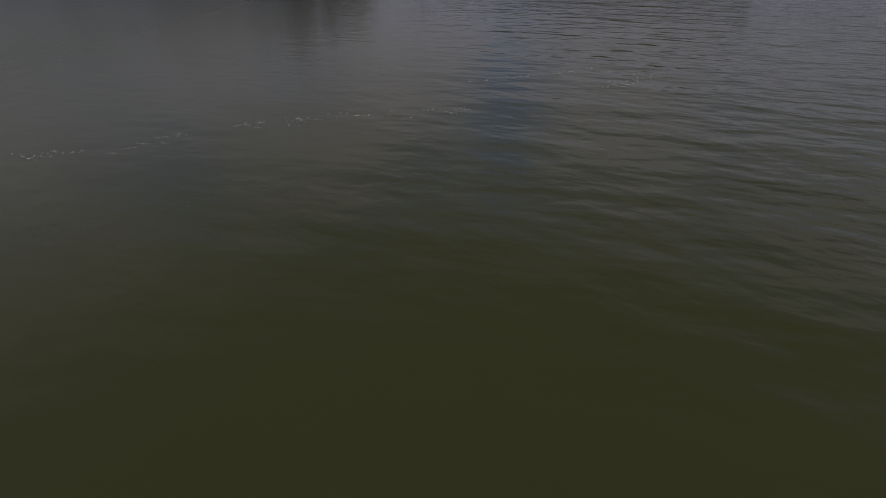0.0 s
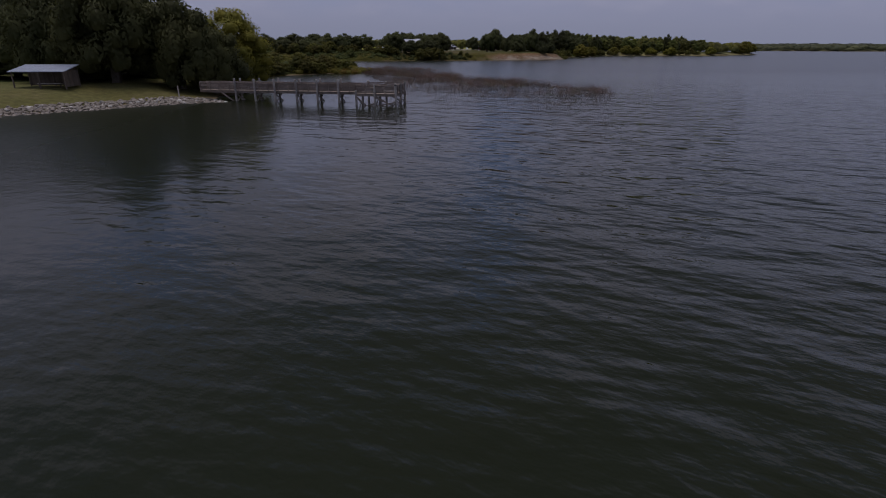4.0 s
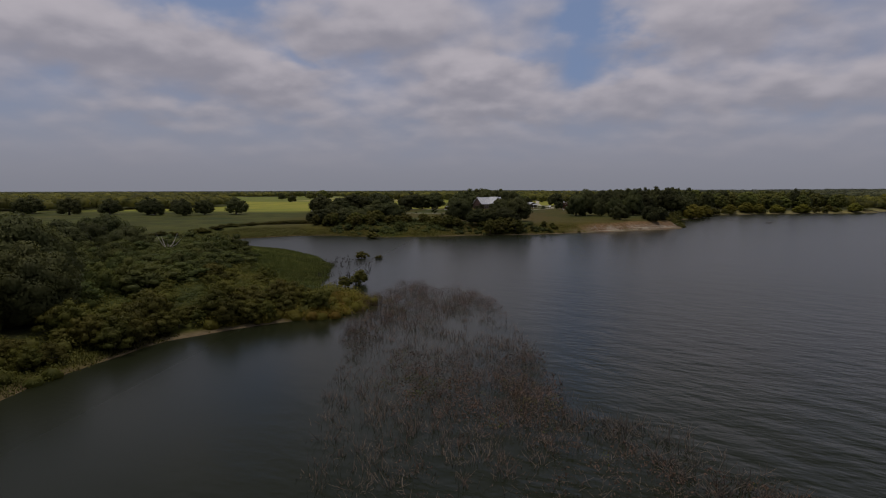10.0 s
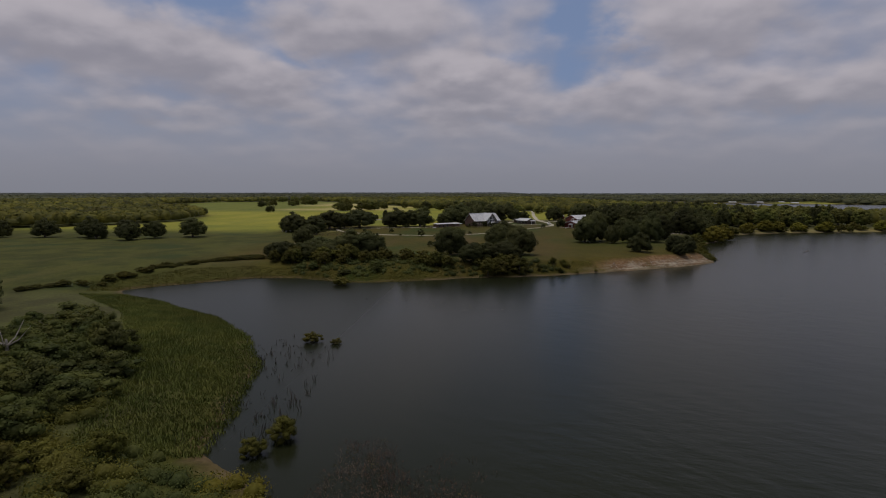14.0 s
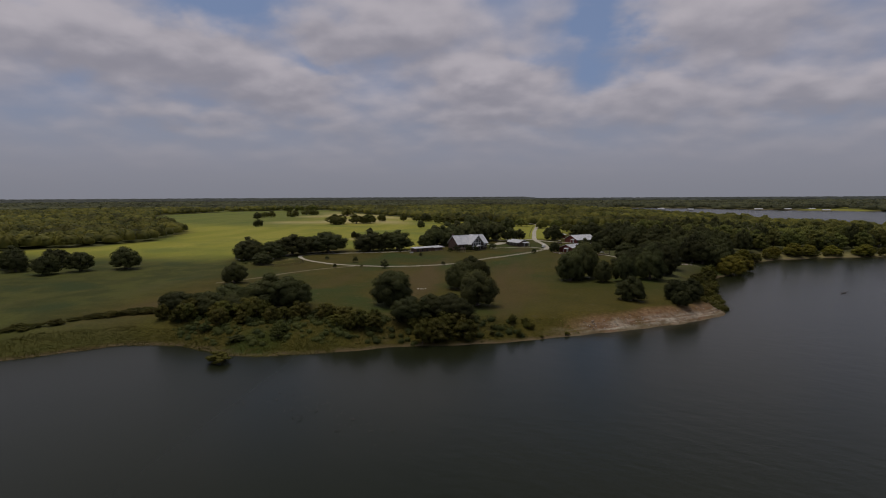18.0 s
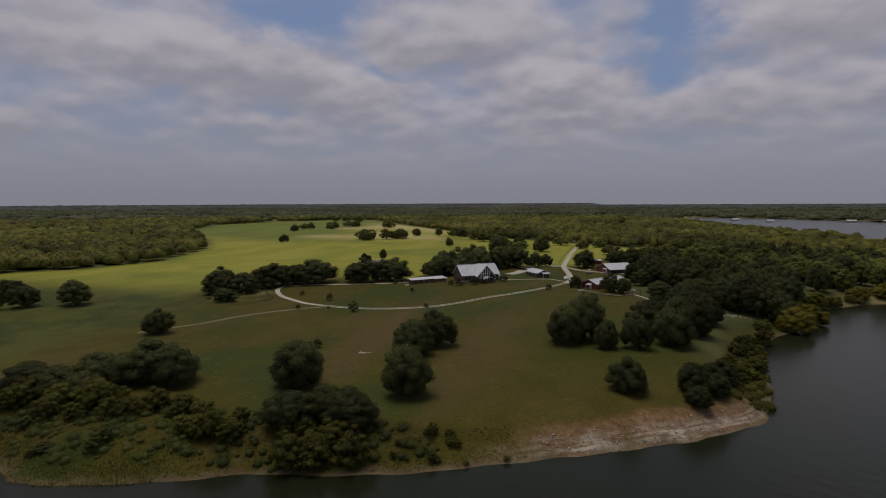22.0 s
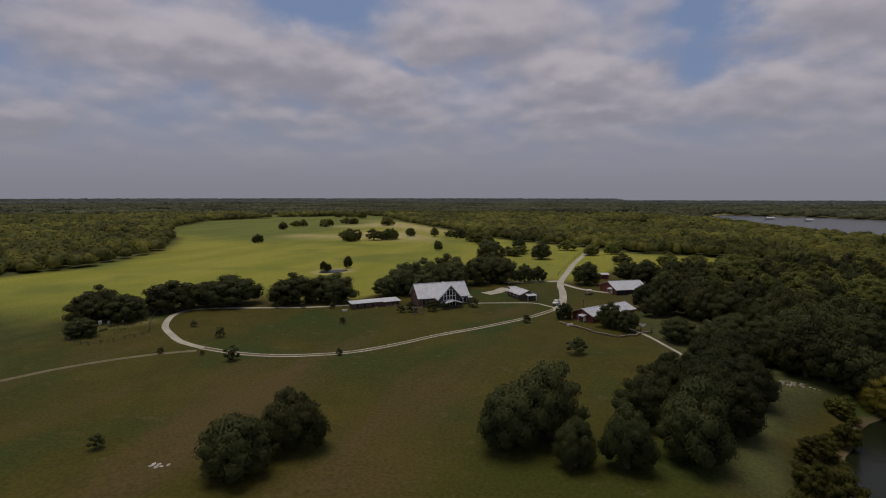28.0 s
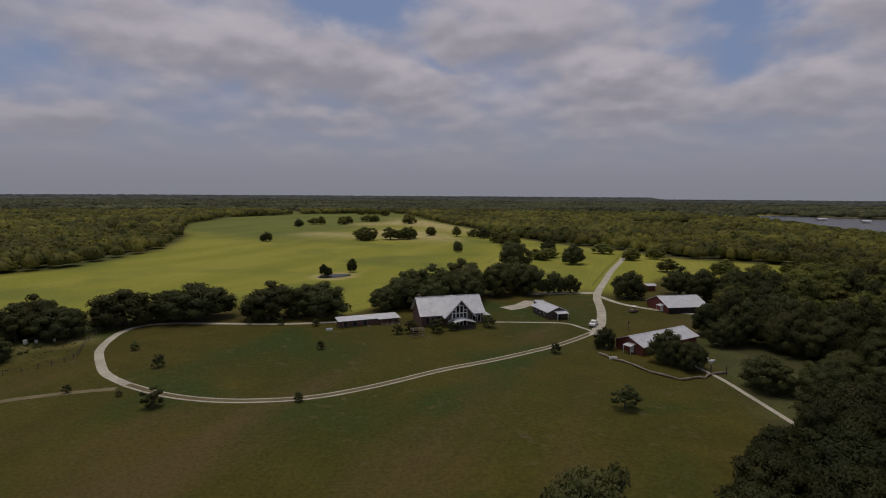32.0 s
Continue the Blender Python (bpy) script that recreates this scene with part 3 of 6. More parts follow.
zones = {
    "hay": smooth(open_d, -6, 6) * np.maximum(smooth(gy + 0.55 * gx, 345, 385) * smooth(gy - 72 * smooth(gx, -45, -28) - 50 * smooth(gx, 40, 58), 408, 432), smooth(-gx, 112, 126) * smooth(gy + 0.25 * wobble(gx, gy, 20), 335, 372)),
    "hay_far": smooth(wobble(gx, gy, 90.0) + 0.5 * wobble(gx, gy, 37.0), 0.66, 0.78) * smooth(np.hypot(gx, gy), 700, 760),
    "dry": smooth(open_d, 0, 10) * smooth(gy, 640, 720) * smooth(gx, -330, -240) * smooth(wobble(gx, gy, 40), -0.4, 0.5) + 0.8 * smooth(-np.hypot(gx + 88, gy - 487), -13, -9) + 0.30 * smooth(-np.hypot((gx + 97) / 1.3, gy - 362), -15, -7) * smooth(wobble(gx, gy, 4.0), -0.6, 0.6),
    "dry_shore": np.maximum(smooth(-gy, -58, -40) * smooth(gd, 0.2, 1.5) * 0.17, 0.55 * smooth(gx, 128, 150) * smooth(-gx, -430, -380) * smooth(-gd, -15, -9) * smooth(gd, 0.3, 1.5)),
    "green": np.maximum((1 - smooth(gx, -78, -58) * smooth(gy, 222, 234)) * smooth(-gy, -262, -225) * smooth(gd, 1, 3) * smooth(gy, 48, 66), smooth(-gx, 85, 110) * smooth(-gy, -400, -330) * smooth(gd, 2, 8)),
    "rust": gcliff * smooth(gd + 1.2 * wobble(gx, gy, 2.6), 2.4, 3.8) * smooth(-gd + 1.0 * wobble(gx, gy, 4.1), -7.4, -4.6) * 0.85,
    # deep: where the cloud shadow is painted on the far meadow.
    "deep": smooth(gy + 0.35 * gx + 25 * wobble(gx, gy, 60.0), 505, 590) * smooth(-gx - 0.16 * gy, 60, 150),
    "litter": smooth(-open_d, -2, 8) * smooth(gy, 60, 75) * smooth(gd, 3, 12),
    "mud": smooth(-gd, -1.7, -0.5),
    "bank": gcliff * smooth(-gd - 1.3 * wobble(gx, gy, 2.2), -4.6, -2.6) * smooth(wobble(gx, gy, 3.0) + gd * 0.25, -0.7, 0.2) * smooth(gd, 0.2, 0.8),
}
zones["hay"] = np.maximum(np.maximum(zones["hay"], zones.pop("hay_far")), smooth(far_field(gx, gy), 0.0, 0.2))
zones["litter"] = zones["litter"] * (1 - zones["hay"])
zones["dry"] = np.maximum(zones["dry"], zones.pop("dry_shore"))
for key, val in zones.items():
    at = me.attributes.new(key, "FLOAT", "POINT")
    at.data.foreach_set("value", val.astype(np.float32).ravel())
ground = tagged(new("ground", me), "mown grass and hay meadow ground with a bare eroded bank", "ground", kind="structure")
me = fast_mesh("water", [(-5000, -1500, 0), (5000, -1500, 0), (5000, 5000, 0), (-5000, 5000, 0)], [(0, 1, 2, 3)], M_WATER)
water = tagged(new("water", me), "murky olive lake water with wind ripples", "lake", kind="structure")

# ---------------------------------------------------------------- roads


def curve_points(pts, step):
    """A smooth line through pts at even steps."""
    p = np.array(pts, float)
    out = []
    for i in range(len(p) - 1):
        a, b, c, d = p[max(i - 1, 0)], p[i], p[i + 1], p[min(i + 2, len(p) - 1)]
        k = max(2, int(np.hypot(*(c - b)) / step))
        for t in np.arange(k) / k:
            out.append(0.5 * (2 * b + (c - a) * t + (2 * a - 5 * b + 4 * c - d) * t * t + (3 * b - a - 3 * c + d) * t ** 3))
    return np.array(out + [p[-1]])


def ribbon(name, pts, width, mat, label, category, lift=0.07, rows=(-0.5, -0.25, 0, 0.25, 0.5), step=2.0, seed=1):
    c = curve_points(pts, step)
    t = np.gradient(c, axis=0)
    t /= np.hypot(t[:, 0], t[:, 1])[:, None]
    side = np.stack([t[:, 1], -t[:, 0]], 1)
    rng = np.random.default_rng(seed)
    v = []
    for i in range(len(c)):
        w = width * (1 + 0.035 * rng.standard_normal())
        for k in rows:
            q = c[i] + side[i] * w * k
            v.append((q[0], q[1], gzat(*q) + (lift if abs(k) < 0.5 else 0.005)))
    m = len(rows)
    f = [(i * m + k, i * m + k + 1, (i + 1) * m + k + 1, (i + 1) * m + k) for i in range(len(c) - 1) for k in range(m - 1)]
    return tagged(new(name, fast_mesh(name, v, f, mat, True)), label, category, kind="structure")


FOAM_A = [(-11.6, -36.7), (-9.3, -35.9), (-7.7, -35.1), (-6.2, -34.6), (-4, -34.6), (-2.7, -35), (-0.9, -34.8), (0.7, -34), (2, -33.3)]
FOAM_B = [(-23, -73.6), (-20.4, -72.5), (-18, -70.9), (-15.9, -70.5), (-13, -70)]
FOAM_C = [(-12.7, -66.5), (-11.5, -66), (-10.5, -65.7), (-9.8, -65.4), (-8.8, -65)]
FOAM_D = [(-8.0, -64.5), (-7.4, -65.2), (-6.2, -65.6), (-6.7, -66.4), (-7.2, -66.9), (-8.1, -67.3)]
LOOP = [(33.5, 427), (26, 411), (16, 396), (5, 382), (-3, 370), (-12, 359), (-20, 353.5), (-29, 350), (-40, 348.7), (-52, 350), (-62, 353), (-71, 358.5),
        (-79, 364.5), (-85, 371.5), (-89.5, 379), (-90, 386), (-85, 391.5), (-75, 395.5), (-58, 402), (-42, 411), (-33, 417)]
ROAD = [(33.5, 424), (34.8, 438), (33.5, 458), (30.5, 480), (30.2, 500), (31, 520), (32.5, 560), (36, 610), (38, 645), (35.5, 668), (30, 690)]
M_MIDDLE = material("grassy_middle", (0.105, 0.085, 0.036), (0.15, 0.12, 0.055), 0.4, 0.95, 0.02)
M_TRACK = material("worn_track", (0.14, 0.115, 0.055), (0.19, 0.155, 0.08), 0.4, 0.95, 0.02)
loop_road = ribbon("gravel_loop_road", LOOP[9:], 2.0, M_ROAD, "pale gravel loop drive round the lawn", "road")
loop_verge = ribbon("loop_road_middle", LOOP[:10], 2.2, M_MIDDLE, "worn grass between the wheel tracks", "road", lift=0.05)


def beside(pts, off):
    p = curve_points(pts, 4.0)
    t = np.gradient(p, axis=0)
    t /= np.hypot(t[:, 0], t[:, 1])[:, None]
    return [(a + b[1] * off, c - b[0] * off) for (a, c), b in zip(p, t)]


for off in (-0.8, 0.8):
    ribbon("wheel_track", beside(LOOP[:10], off), 0.52, M_ROAD, "pale gravel wheel track of the loop drive", "road", lift=0.09, seed=20)
farm_road = ribbon("gravel_farm_road", ROAD, 2.9, M_ROAD, "wide pale gravel farm road", "road", seed=2)
spur = ribbon("gravel_yard", [(30.3, 490), (24, 487), (16, 484), (6, 478)], 4.0, M_ROAD, "pale gravel yard beside the house", "road", seed=3)
yard = ribbon("gravel_parking", [(3, 448), (7, 455), (9, 464)], 6.0, M_ROAD, "worn gravel parking place", "road", seed=4)
lane = ribbon("barn_lane", [(31.5, 482), (40, 470), (52, 464), (66, 462)], 2.2, M_ROAD, "worn gravel lane to the barn", "road", seed=5)
track = ribbon("west_track", [(-52, 347.5), (-60, 341.5), (-67, 334.5), (-73, 325), (-77, 315), (-88, 300)], 1.8, M_TRACK, "worn grass track", "track", seed=6)
walk_house = ribbon("garden_path", [(2, 427), (12, 431), (24, 434.5), (29, 432), (33, 428.5)], 1.1, M_ROAD, "narrow pale garden path", "path", seed=7)
walk_lake = ribbon("lake_path", [(52, 412), (56, 407.5), (62, 398), (66, 389), (70, 379.5), (73, 372)], 1.05, M_ROAD, "narrow pale path to the lake", "path", seed=8)

# ---------------------------------------------------------------- foliage


def unit(v):
    return v / np.maximum(np.linalg.norm(v, axis=-1, keepdims=True), 1e-6)


def domes(rng, blobs, core):
    """Uneven closed inner masses of foliage, one in each blob."""
    seg, n = 8, len(blobs)
    d = np.array([(math.cos(e) * math.cos(q), math.cos(e) * math.sin(q), math.sin(e)) for e in np.radians([-50, -8, 30, 64]) for q in np.arange(seg) * 2 * math.pi / seg])
    lump = rng.uniform(0.80, 1.12, (n, len(d), 1)) * core
    v = (blobs[:, None, :3] + d[None] * lump * blobs[:, 3][:, None, None] * np.array([1, 1, 0.8])).reshape(-1, 3)
    quad = [(r * seg + q, r * seg + (q + 1) % seg, (r + 1) * seg + (q + 1) % seg, (r + 1) * seg + q) for r in range(3) for q in range(seg)]
    quad += [(24, 25, 26, 27), (24, 27, 28, 31), (28, 29, 30, 31)]
    return v, (np.array(quad)[None] + (np.arange(n) * len(d))[:, None, None]).reshape(-1, 4), np.broadcast_to(d[None], (n, len(d), 3)).reshape(-1, 3)


def leaf_cloud(rng, blobs, per_area, size, flat=0.55, droop=0.0, core=0.0, heart=None):
    """Leaf clumps as small bent quads over the skins of many overlapping blobs; heart: the crown's centre, from which its leaves face outwards."""
    vs, ns = [], []
    for bx, by, bz, br in blobs:
        k = max(8, int(per_area * br * br))
        d = unit(rng.standard_normal((k, 3)))
        d[:, 2] = np.where(d[:, 2] < -0.35, -d[:, 2], d[:, 2])
        c = np.array([bx, by, bz]) + d * br * (0.70 + 0.40 * rng.random((k, 1)) ** 1.4) * np.array([1, 1, 0.8])
        nrm = unit(d + 0.5 * rng.standard_normal((k, 3)))
        a = unit(np.cross(nrm, rng.standard_normal((k, 3))))
        b = np.cross(nrm, a)
        s = size * (0.55 + 0.9 * rng.random((k, 1)))
        a, b = a * s, b * s * (flat + 0.5 * rng.random((k, 1)))
        b[:, 2] -= droop * s[:, 0]
        vs.append(np.stack([c - a * 0.5, c - b * 0.5 + nrm * s * 0.12, c + a * 0.5, c + b * 0.5 + nrm * s * 0.12], 1).reshape(-1, 3))
        out = unit(c - np.array(heart)) if heart is not None else np.array([[0, 0, 0.8]])
        ns.append(np.repeat(unit(0.50 * d + 0.70 * out + 0.22 * nrm + np.array([0, 0, 0.18])), 4, 0))
    v, w = np.concatenate(vs), np.concatenate(ns)
    f = np.arange(len(v)).reshape(-1, 4)
    if core:
        cv, cf, cn = domes(rng, np.array(blobs), core)
        v, f, w = np.concatenate([v, cv]), np.concatenate([f, cf + len(v)]), np.concatenate([w, cn])
    return v, f, w


def crown_blobs(rng, w, h, low, count):
    """Blobs over an uneven broad dome of width w from height low to h, widest below the middle, with lobes and dents."""
    out = []
    cz = low + 0.36 * (h - low)
    p1, p2, p3 = rng.uniform(0, 6.28, 3)
    for k in range(count):
        up = -0.92 + 1.92 * (k + rng.random()) / count
        a = k * 2.39996 + rng.uniform(-0.4, 0.4)
        br = w * rng.uniform(0.105, 0.165)
        reach = w / 2 * (1 + 0.13 * math.sin(2 * a + p1) + 0.10 * math.sin(3 * a + p2)) * math.sqrt(max(0.05, 1 - up * up)) ** (0.8 if up > 0 else 0.35)
        deep = rng.uniform(0.76, 1.02)
        rad = max(0.0, reach - br * 0.95) * deep
        tall = (h - cz if up > 0 else cz - low) * (1 + 0.09 * math.sin(a + p3)) - br * (0.75 if up > 0 else 0.3)
        out.append((rad * math.cos(a), rad * math.sin(a), cz + up * tall * deep, br))
    for k in range(4):
        a = k * 1.57 + p1
        out.append((w * 0.15 * math.cos(a), w * 0.15 * math.sin(a), cz + (h - cz) * rng.uniform(0.0, 0.35), w * 0.19))
    return out


def tree_model(name, seed, w, h, low, mat, label, category, count=20, dens=26, size=0.55, lean=0.0, trunk=0.035, droop=0.0):
    rng = np.random.default_rng(seed)
    blobs = crown_blobs(rng, w, h, low, count)
    root = thing(name, label, category, group=name.replace("_", " ") + "s")
    bm = B()
    top = Vector((lean, 0, h * 0.62))
    tube(bm, [(0, 0, -0.6), (0, 0, 0.15), (lean * 0.2, 0.05, h * 0.2), (lean * 0.6, -0.05, h * 0.42), top], [w * trunk * 1.6, w * trunk * 1.15, w * trunk, w * trunk * 0.7, w * trunk * 0.25])
    part("trunk", bm, M_BARK, root)
    for b in blobs[3:9 if w > 8 and dens > 60 else 6]:
        bm = B()
        s = Vector((lean * 0.3, 0, h * (0.16 + 0.12 * rng.random())))
        e = Vector(b[:3])
        mid = (s + e) / 2 + Vector((0, 0, -0.03 * h))
        tube(bm, [s, mid, e], [w * trunk * 0.55, w * trunk * 0.38, w * trunk * 0.10], 6)
        part("limb", bm, M_BARK, root)
    v, f, nrm = leaf_cloud(rng, blobs, dens, size, droop=droop, core=0.66, heart=(0, 0, low + 0.3 * (h - low)))
    ob = new("crown", fast_mesh("crown", v, f, mat, True, nrm))
    ob.parent = root
    return root


placed, turns = {}, {}


def plant(kind, models, x, y, w, h, turn=None):
    """Sets a tree of that width and height on the ground; the first use takes the model itself."""
    rng = random.Random(int(x * 71 + y * 131))
    turns[id(models)] = turns.get(id(models), -1) + 1
    model, mw, mh = models[turns[id(models)] % len(models)]
    m = pose(x, y, gzat(x, y), 0, 0, rng.uniform(0, 360) if turn is None else turn)
    m = m @ Matrix.Diagonal((1, 1, 1, 1))
    ob = copy_thing(model, m) if model.name in placed else model
    placed[model.name] = True
    ob.matrix_basis = m
    w, h = (w * 0.98, h * 1.12) if models is FIELD_OAKS else (w * 1.14, h * 1.07)
    ob.scale = (w / mw, w / mw * rng.uniform(0.92, 1.08), h / mh)
    return ob


OAKS = [(tree_model("oak_tree", 10 + k, 12, 9, 0.15, M_OAK, "dark green live oak with a broad rounded crown on grass", "tree", 40, 150, 0.27), 12, 9) for k in range(6)]
FIELD_OAKS = [(tree_model("field_oak_tree", 20 + k, 12, 9, 0.15, M_OAK, "dark green live oak with a wide low crown beside the meadow", "tree", 30, 60, 0.40), 12, 9) for k in range(5)]
SHRUBS = [(tree_model("shrub", 30 + k, 4, 3.2, 0.1, M_OLIVE, "leafy olive-green shrub by the lake shore", "shrub", 18, 300, 0.15, trunk=0.02), 4, 3.2) for k in range(4)]
SCRUBS = [(tree_model("scrub_oak", 40 + k, 5, 3.6, 0.1, M_SCRUB, "low dense dark green scrub oak on the spit", "shrub", 20, 240, 0.17, trunk=0.02), 5, 3.6) for k in range(4)]
WILLOWS = [(tree_model("willow_tree", 50 + k, 9, 8, 0.0, M_WILLOW, "yellow-green willow leaning over the water", "tree", 40, 420, 0.13, trunk=0.025, droop=0.5), 9, 8) for k in range(2)]
BUSHES = [(tree_model("lawn_bush", 60 + k, 3, 3, 0.15, M_OAK, "small dark rounded bush on the lawn", "bush", 14, 200, 0.16, trunk=0.02), 3, 3) for k in range(3)]
POSTOAKS = [(tree_model("post_oak_tree", 70 + k, 10, 10, 0.4, M_POST, "green post oak at the edge of the woods", "tree", 28, 60, 0.38), 10, 10) for k in range(3)]

# round the lawn and the shore
for x, y, w, h in [(-17.5, 269.7, 12.2, 9.8), (6.0, 271.2, 10.4, 9.8), (-1.2, 298.8, 10.6, 9), (2.4, 308, 10.2, 9.6), (49.5, 283, 7.6, 6.6), (-81.5, 301, 8.5, 7),
                   (36, 318.5, 11, 10.5), (41, 323.5, 12, 13), (46.6, 315, 6.2, 7.5), (54.2, 316.5, 7.2, 9.5), (64.2, 322.8, 11.5, 12), (72, 334, 10, 10), (62.5, 286, 7.5, 6), (58, 334, 10, 9), (62, 279, 5, 4), (66, 285, 6, 4.5), (69, 293, 7, 5),
                   (-36, 48, 10, 11.5), (-31.8, 48.5, 7.5, 8.2), (-43.5, 46, 12, 14), (-52, 48, 11, 12), (-60, 262, 11, 6.5), (-52, 266, 13, 8.5), (-45, 265, 11, 8), (-66, 256, 9, 5), (-9, 252, 9, 6), (1, 254.5, 10, 6.5), (-4, 257, 8, 5.5),
                   (63.8, 355, 9, 7), (71.2, 353, 12, 9), (69, 342, 10, 9.5), (78.6, 373.5, 14, 9), (76, 363, 11, 8.5), (82.5, 375, 8, 7), (92, 393, 12, 8), (99, 406, 13, 9), (88, 378, 8, 6), (-77, 151, 10, 7), (100, 400, 13, 10), (106, 393, 13, 10), (97, 414, 13, 10), (88, 420, 13, 10), (108, 405, 14, 10), (80, 425, 12, 10), (112, 398, 12, 9), (84, 383, 9, 7), (67, 341, 10, 9), (77, 350, 11, 9), (61, 345, 10, 8), (-46, 73, 11, 9.5), (-47, 82, 11, 9), (-51, 90, 11, 9), (-45, 65, 9, 8), (-49, 99, 10, 8), (-70, 253, 9, 6), (-62, 253, 9, 6), (-55, 253, 8, 5.5), (-75, 258, 8, 5), (72, 366, 9, 8), (80, 392, 10, 7.5), (86, 404, 9, 7)]:
    plant("oak", OAKS, x, y, w, h)
# beyond the loop drive, round the buildings and in the meadow
for x, y, w, h in [(-99, 369, 16, 8), (-95, 350, 11, 5), (-112, 371, 15, 9.5), (-108, 363, 15, 8.5), (-96, 385, 22, 10), (-82, 399, 23, 10.5), (-90, 395, 15, 9),
                   (-62, 409, 20, 10.5), (-48, 416, 19, 9.8), (-55, 416, 15, 9.5), (-95, 489, 5, 5), (-91.5, 487, 4, 4),
                   (-30, 438, 16, 11), (-24, 449, 17, 12), (-15, 462, 18, 12.5), (-6, 471, 17, 12), (5, 477, 17, 12), (-1, 484, 16, 12), (-20, 470, 16, 12), (14, 483, 9, 8), (20, 486, 8, 7),
                   (-16, 545, 20, 14), (-10, 617, 12, 9), (11, 573, 15, 10), (41.4, 483, 15, 9.5), (68, 488, 16, 11), (80, 492, 15, 11), (60, 496, 14, 10), (88, 480, 15, 11), (84, 462, 14, 10), (-87, 501.5, 6, 6.5), (-68, 607, 8, 7), (-230, 617, 10, 7),
                   (-305, 766, 12, 8), (-81, 714, 14, 9), (-146, 330, 14, 9), (-160, 322, 12, 8), (-166, 312, 12, 8), (52, 405, 9, 7), (37.5, 412.5, 6.5, 5), (57, 402, 8, 6), (-34, 432, 13, 8), (-21, 440, 13, 9), (-12, 452, 14, 10), (-30, 446, 15, 11), (70, 394, 12, 6.5), (64, 437, 11, 9), (70, 445, 13, 10), (72, 430, 13, 10), (80, 438, 14, 11), (66, 425, 9, 7),
                   (-180, 332, 13, 8), (-196, 326, 14, 9), (-215, 322, 13, 8), (-236, 318, 14, 9), (-258, 312, 14, 9), (-282, 305, 14, 9), (-186, 318, 12, 8), (-270, 330, 15, 9), (-305, 318, 15, 9)]:
    plant("oak", FIELD_OAKS, x, y, w, h)
for x, y, w in [(26.5, 403.5, 3), (-37.6, 343.5, 4), (-29.6, 386, 2.4), (-55.5, 360.6, 3.4), (-71.5, 368, 2.4), (-59, 342.6, 1.9), (-48, 345, 1.3), (-14.4, 355.2, 2),
                (-62.7, 399, 1.8), (-54.6, 402.8, 2.5), (-44, 405.4, 2.5), (-28, 298.5, 2.8), (43.5, 373, 5.2)]:
    plant("bush", BUSHES, x, y, w, w * 0.95)
rng = random.Random(5)
EAST = [(92, 366), (99, 361), (113, 381), (124, 410), (144, 430), (170, 441), (205, 451), (242, 462), (235, 520), (160, 550), (85, 530), (76, 490), (70, 440), (74, 425), (96, 420), (98, 398), (90, 380)]


def scatter(count, poly, put):
    """Calls put(x, y) at random places inside poly."""
    xs, ys = [p[0] for p in poly], [p[1] for p in poly]
    done = 0
    while done < count:
        x, y = rng.uniform(min(xs), max(xs)), rng.uniform(min(ys), max(ys))
        if inside(np.array([x]), np.array([y]), poly)[0]:
            put(x, y)
            done += 1


scatter(215, EAST, lambda x, y: plant("oak", FIELD_OAKS if (y < 445 and x < 122) or rng.random() < 0.30 else POSTOAKS, x, y, rng.uniform(9, 15), rng.uniform(8, 13)))
scatter(42, [(-140, 60), (-50, 52), (-44, 80), (-50, 105), (-62, 118), (-140, 118)], lambda x, y: plant("oak", OAKS if x > -75 else FIELD_OAKS, x, y, rng.uniform(9, 14), rng.uniform(8, 11.5)))
scatter(24, [(-140, 120), (-84, 120), (-90, 165), (-110, 190), (-140, 175)], lambda x, y: plant("oak", FIELD_OAKS, x, y, rng.uniform(8, 13), rng.uniform(5, 8)))
scatter(105, [(-74, 116), (-50, 104), (-44, 112), (-46, 126), (-47, 140), (-57, 157), (-72, 178), (-82, 170)], lambda x, y: plant("scrub", SCRUBS, x, y, rng.uniform(4, 9), rng.uniform(2.4, 4.8)))
scatter(24, [(-100, 46), (-58, 48), (-42, 52), (-38, 64), (-60, 78), (-100, 74)], lambda x, y: plant("oak", OAKS, x, y, rng.uniform(9, 13), rng.uniform(9, 12.5)))
for x, y, w, h in [(-32.6, 58, 13, 10.5), (-31, 52.5, 6, 5.5), (106, 362, 11, 8), (116, 376, 9, 7), (128, 405, 8, 6), (150, 424, 8, 5.5), (163, 430, 10, 6.5), (172, 433, 9, 6), (186, 437, 8, 5), (204, 441, 10, 6), (243, 449, 10, 6), (322, 532, 16, 11), (332, 548, 15, 10), (338, 566, 17, 11), (300, 500, 14, 9)]:
    plant("willow", WILLOWS, x, y, w, h)
SHORE_SHRUBS = [(-43, 84, -38.5, 104, 26, 3.4), (118, 390, 150, 424, 16, 4.2), (150, 427, 210, 443, 20, 4.2), (210, 443, 262, 455, 14, 4.5), (100, 362, 122, 396, 12, 3.6), (-37, 98, -28, 110, 26, 3.2), (-36, 105, -24, 114, 22, 4.0), (-44, 112, -38, 126, 10, 3.2),
                (66, 286, 80, 312, 22, 3.0), (77, 300, 87, 336, 24, 4.4), (86, 336, 98, 354, 16, 4.2), (10, 251, 28, 257, 9, 1.9), (-72, 250, -46, 248, 28, 5.2), (-44, 252, -18, 247, 26, 3.6), (-8, 246, 6, 248, 16, 4.8)]
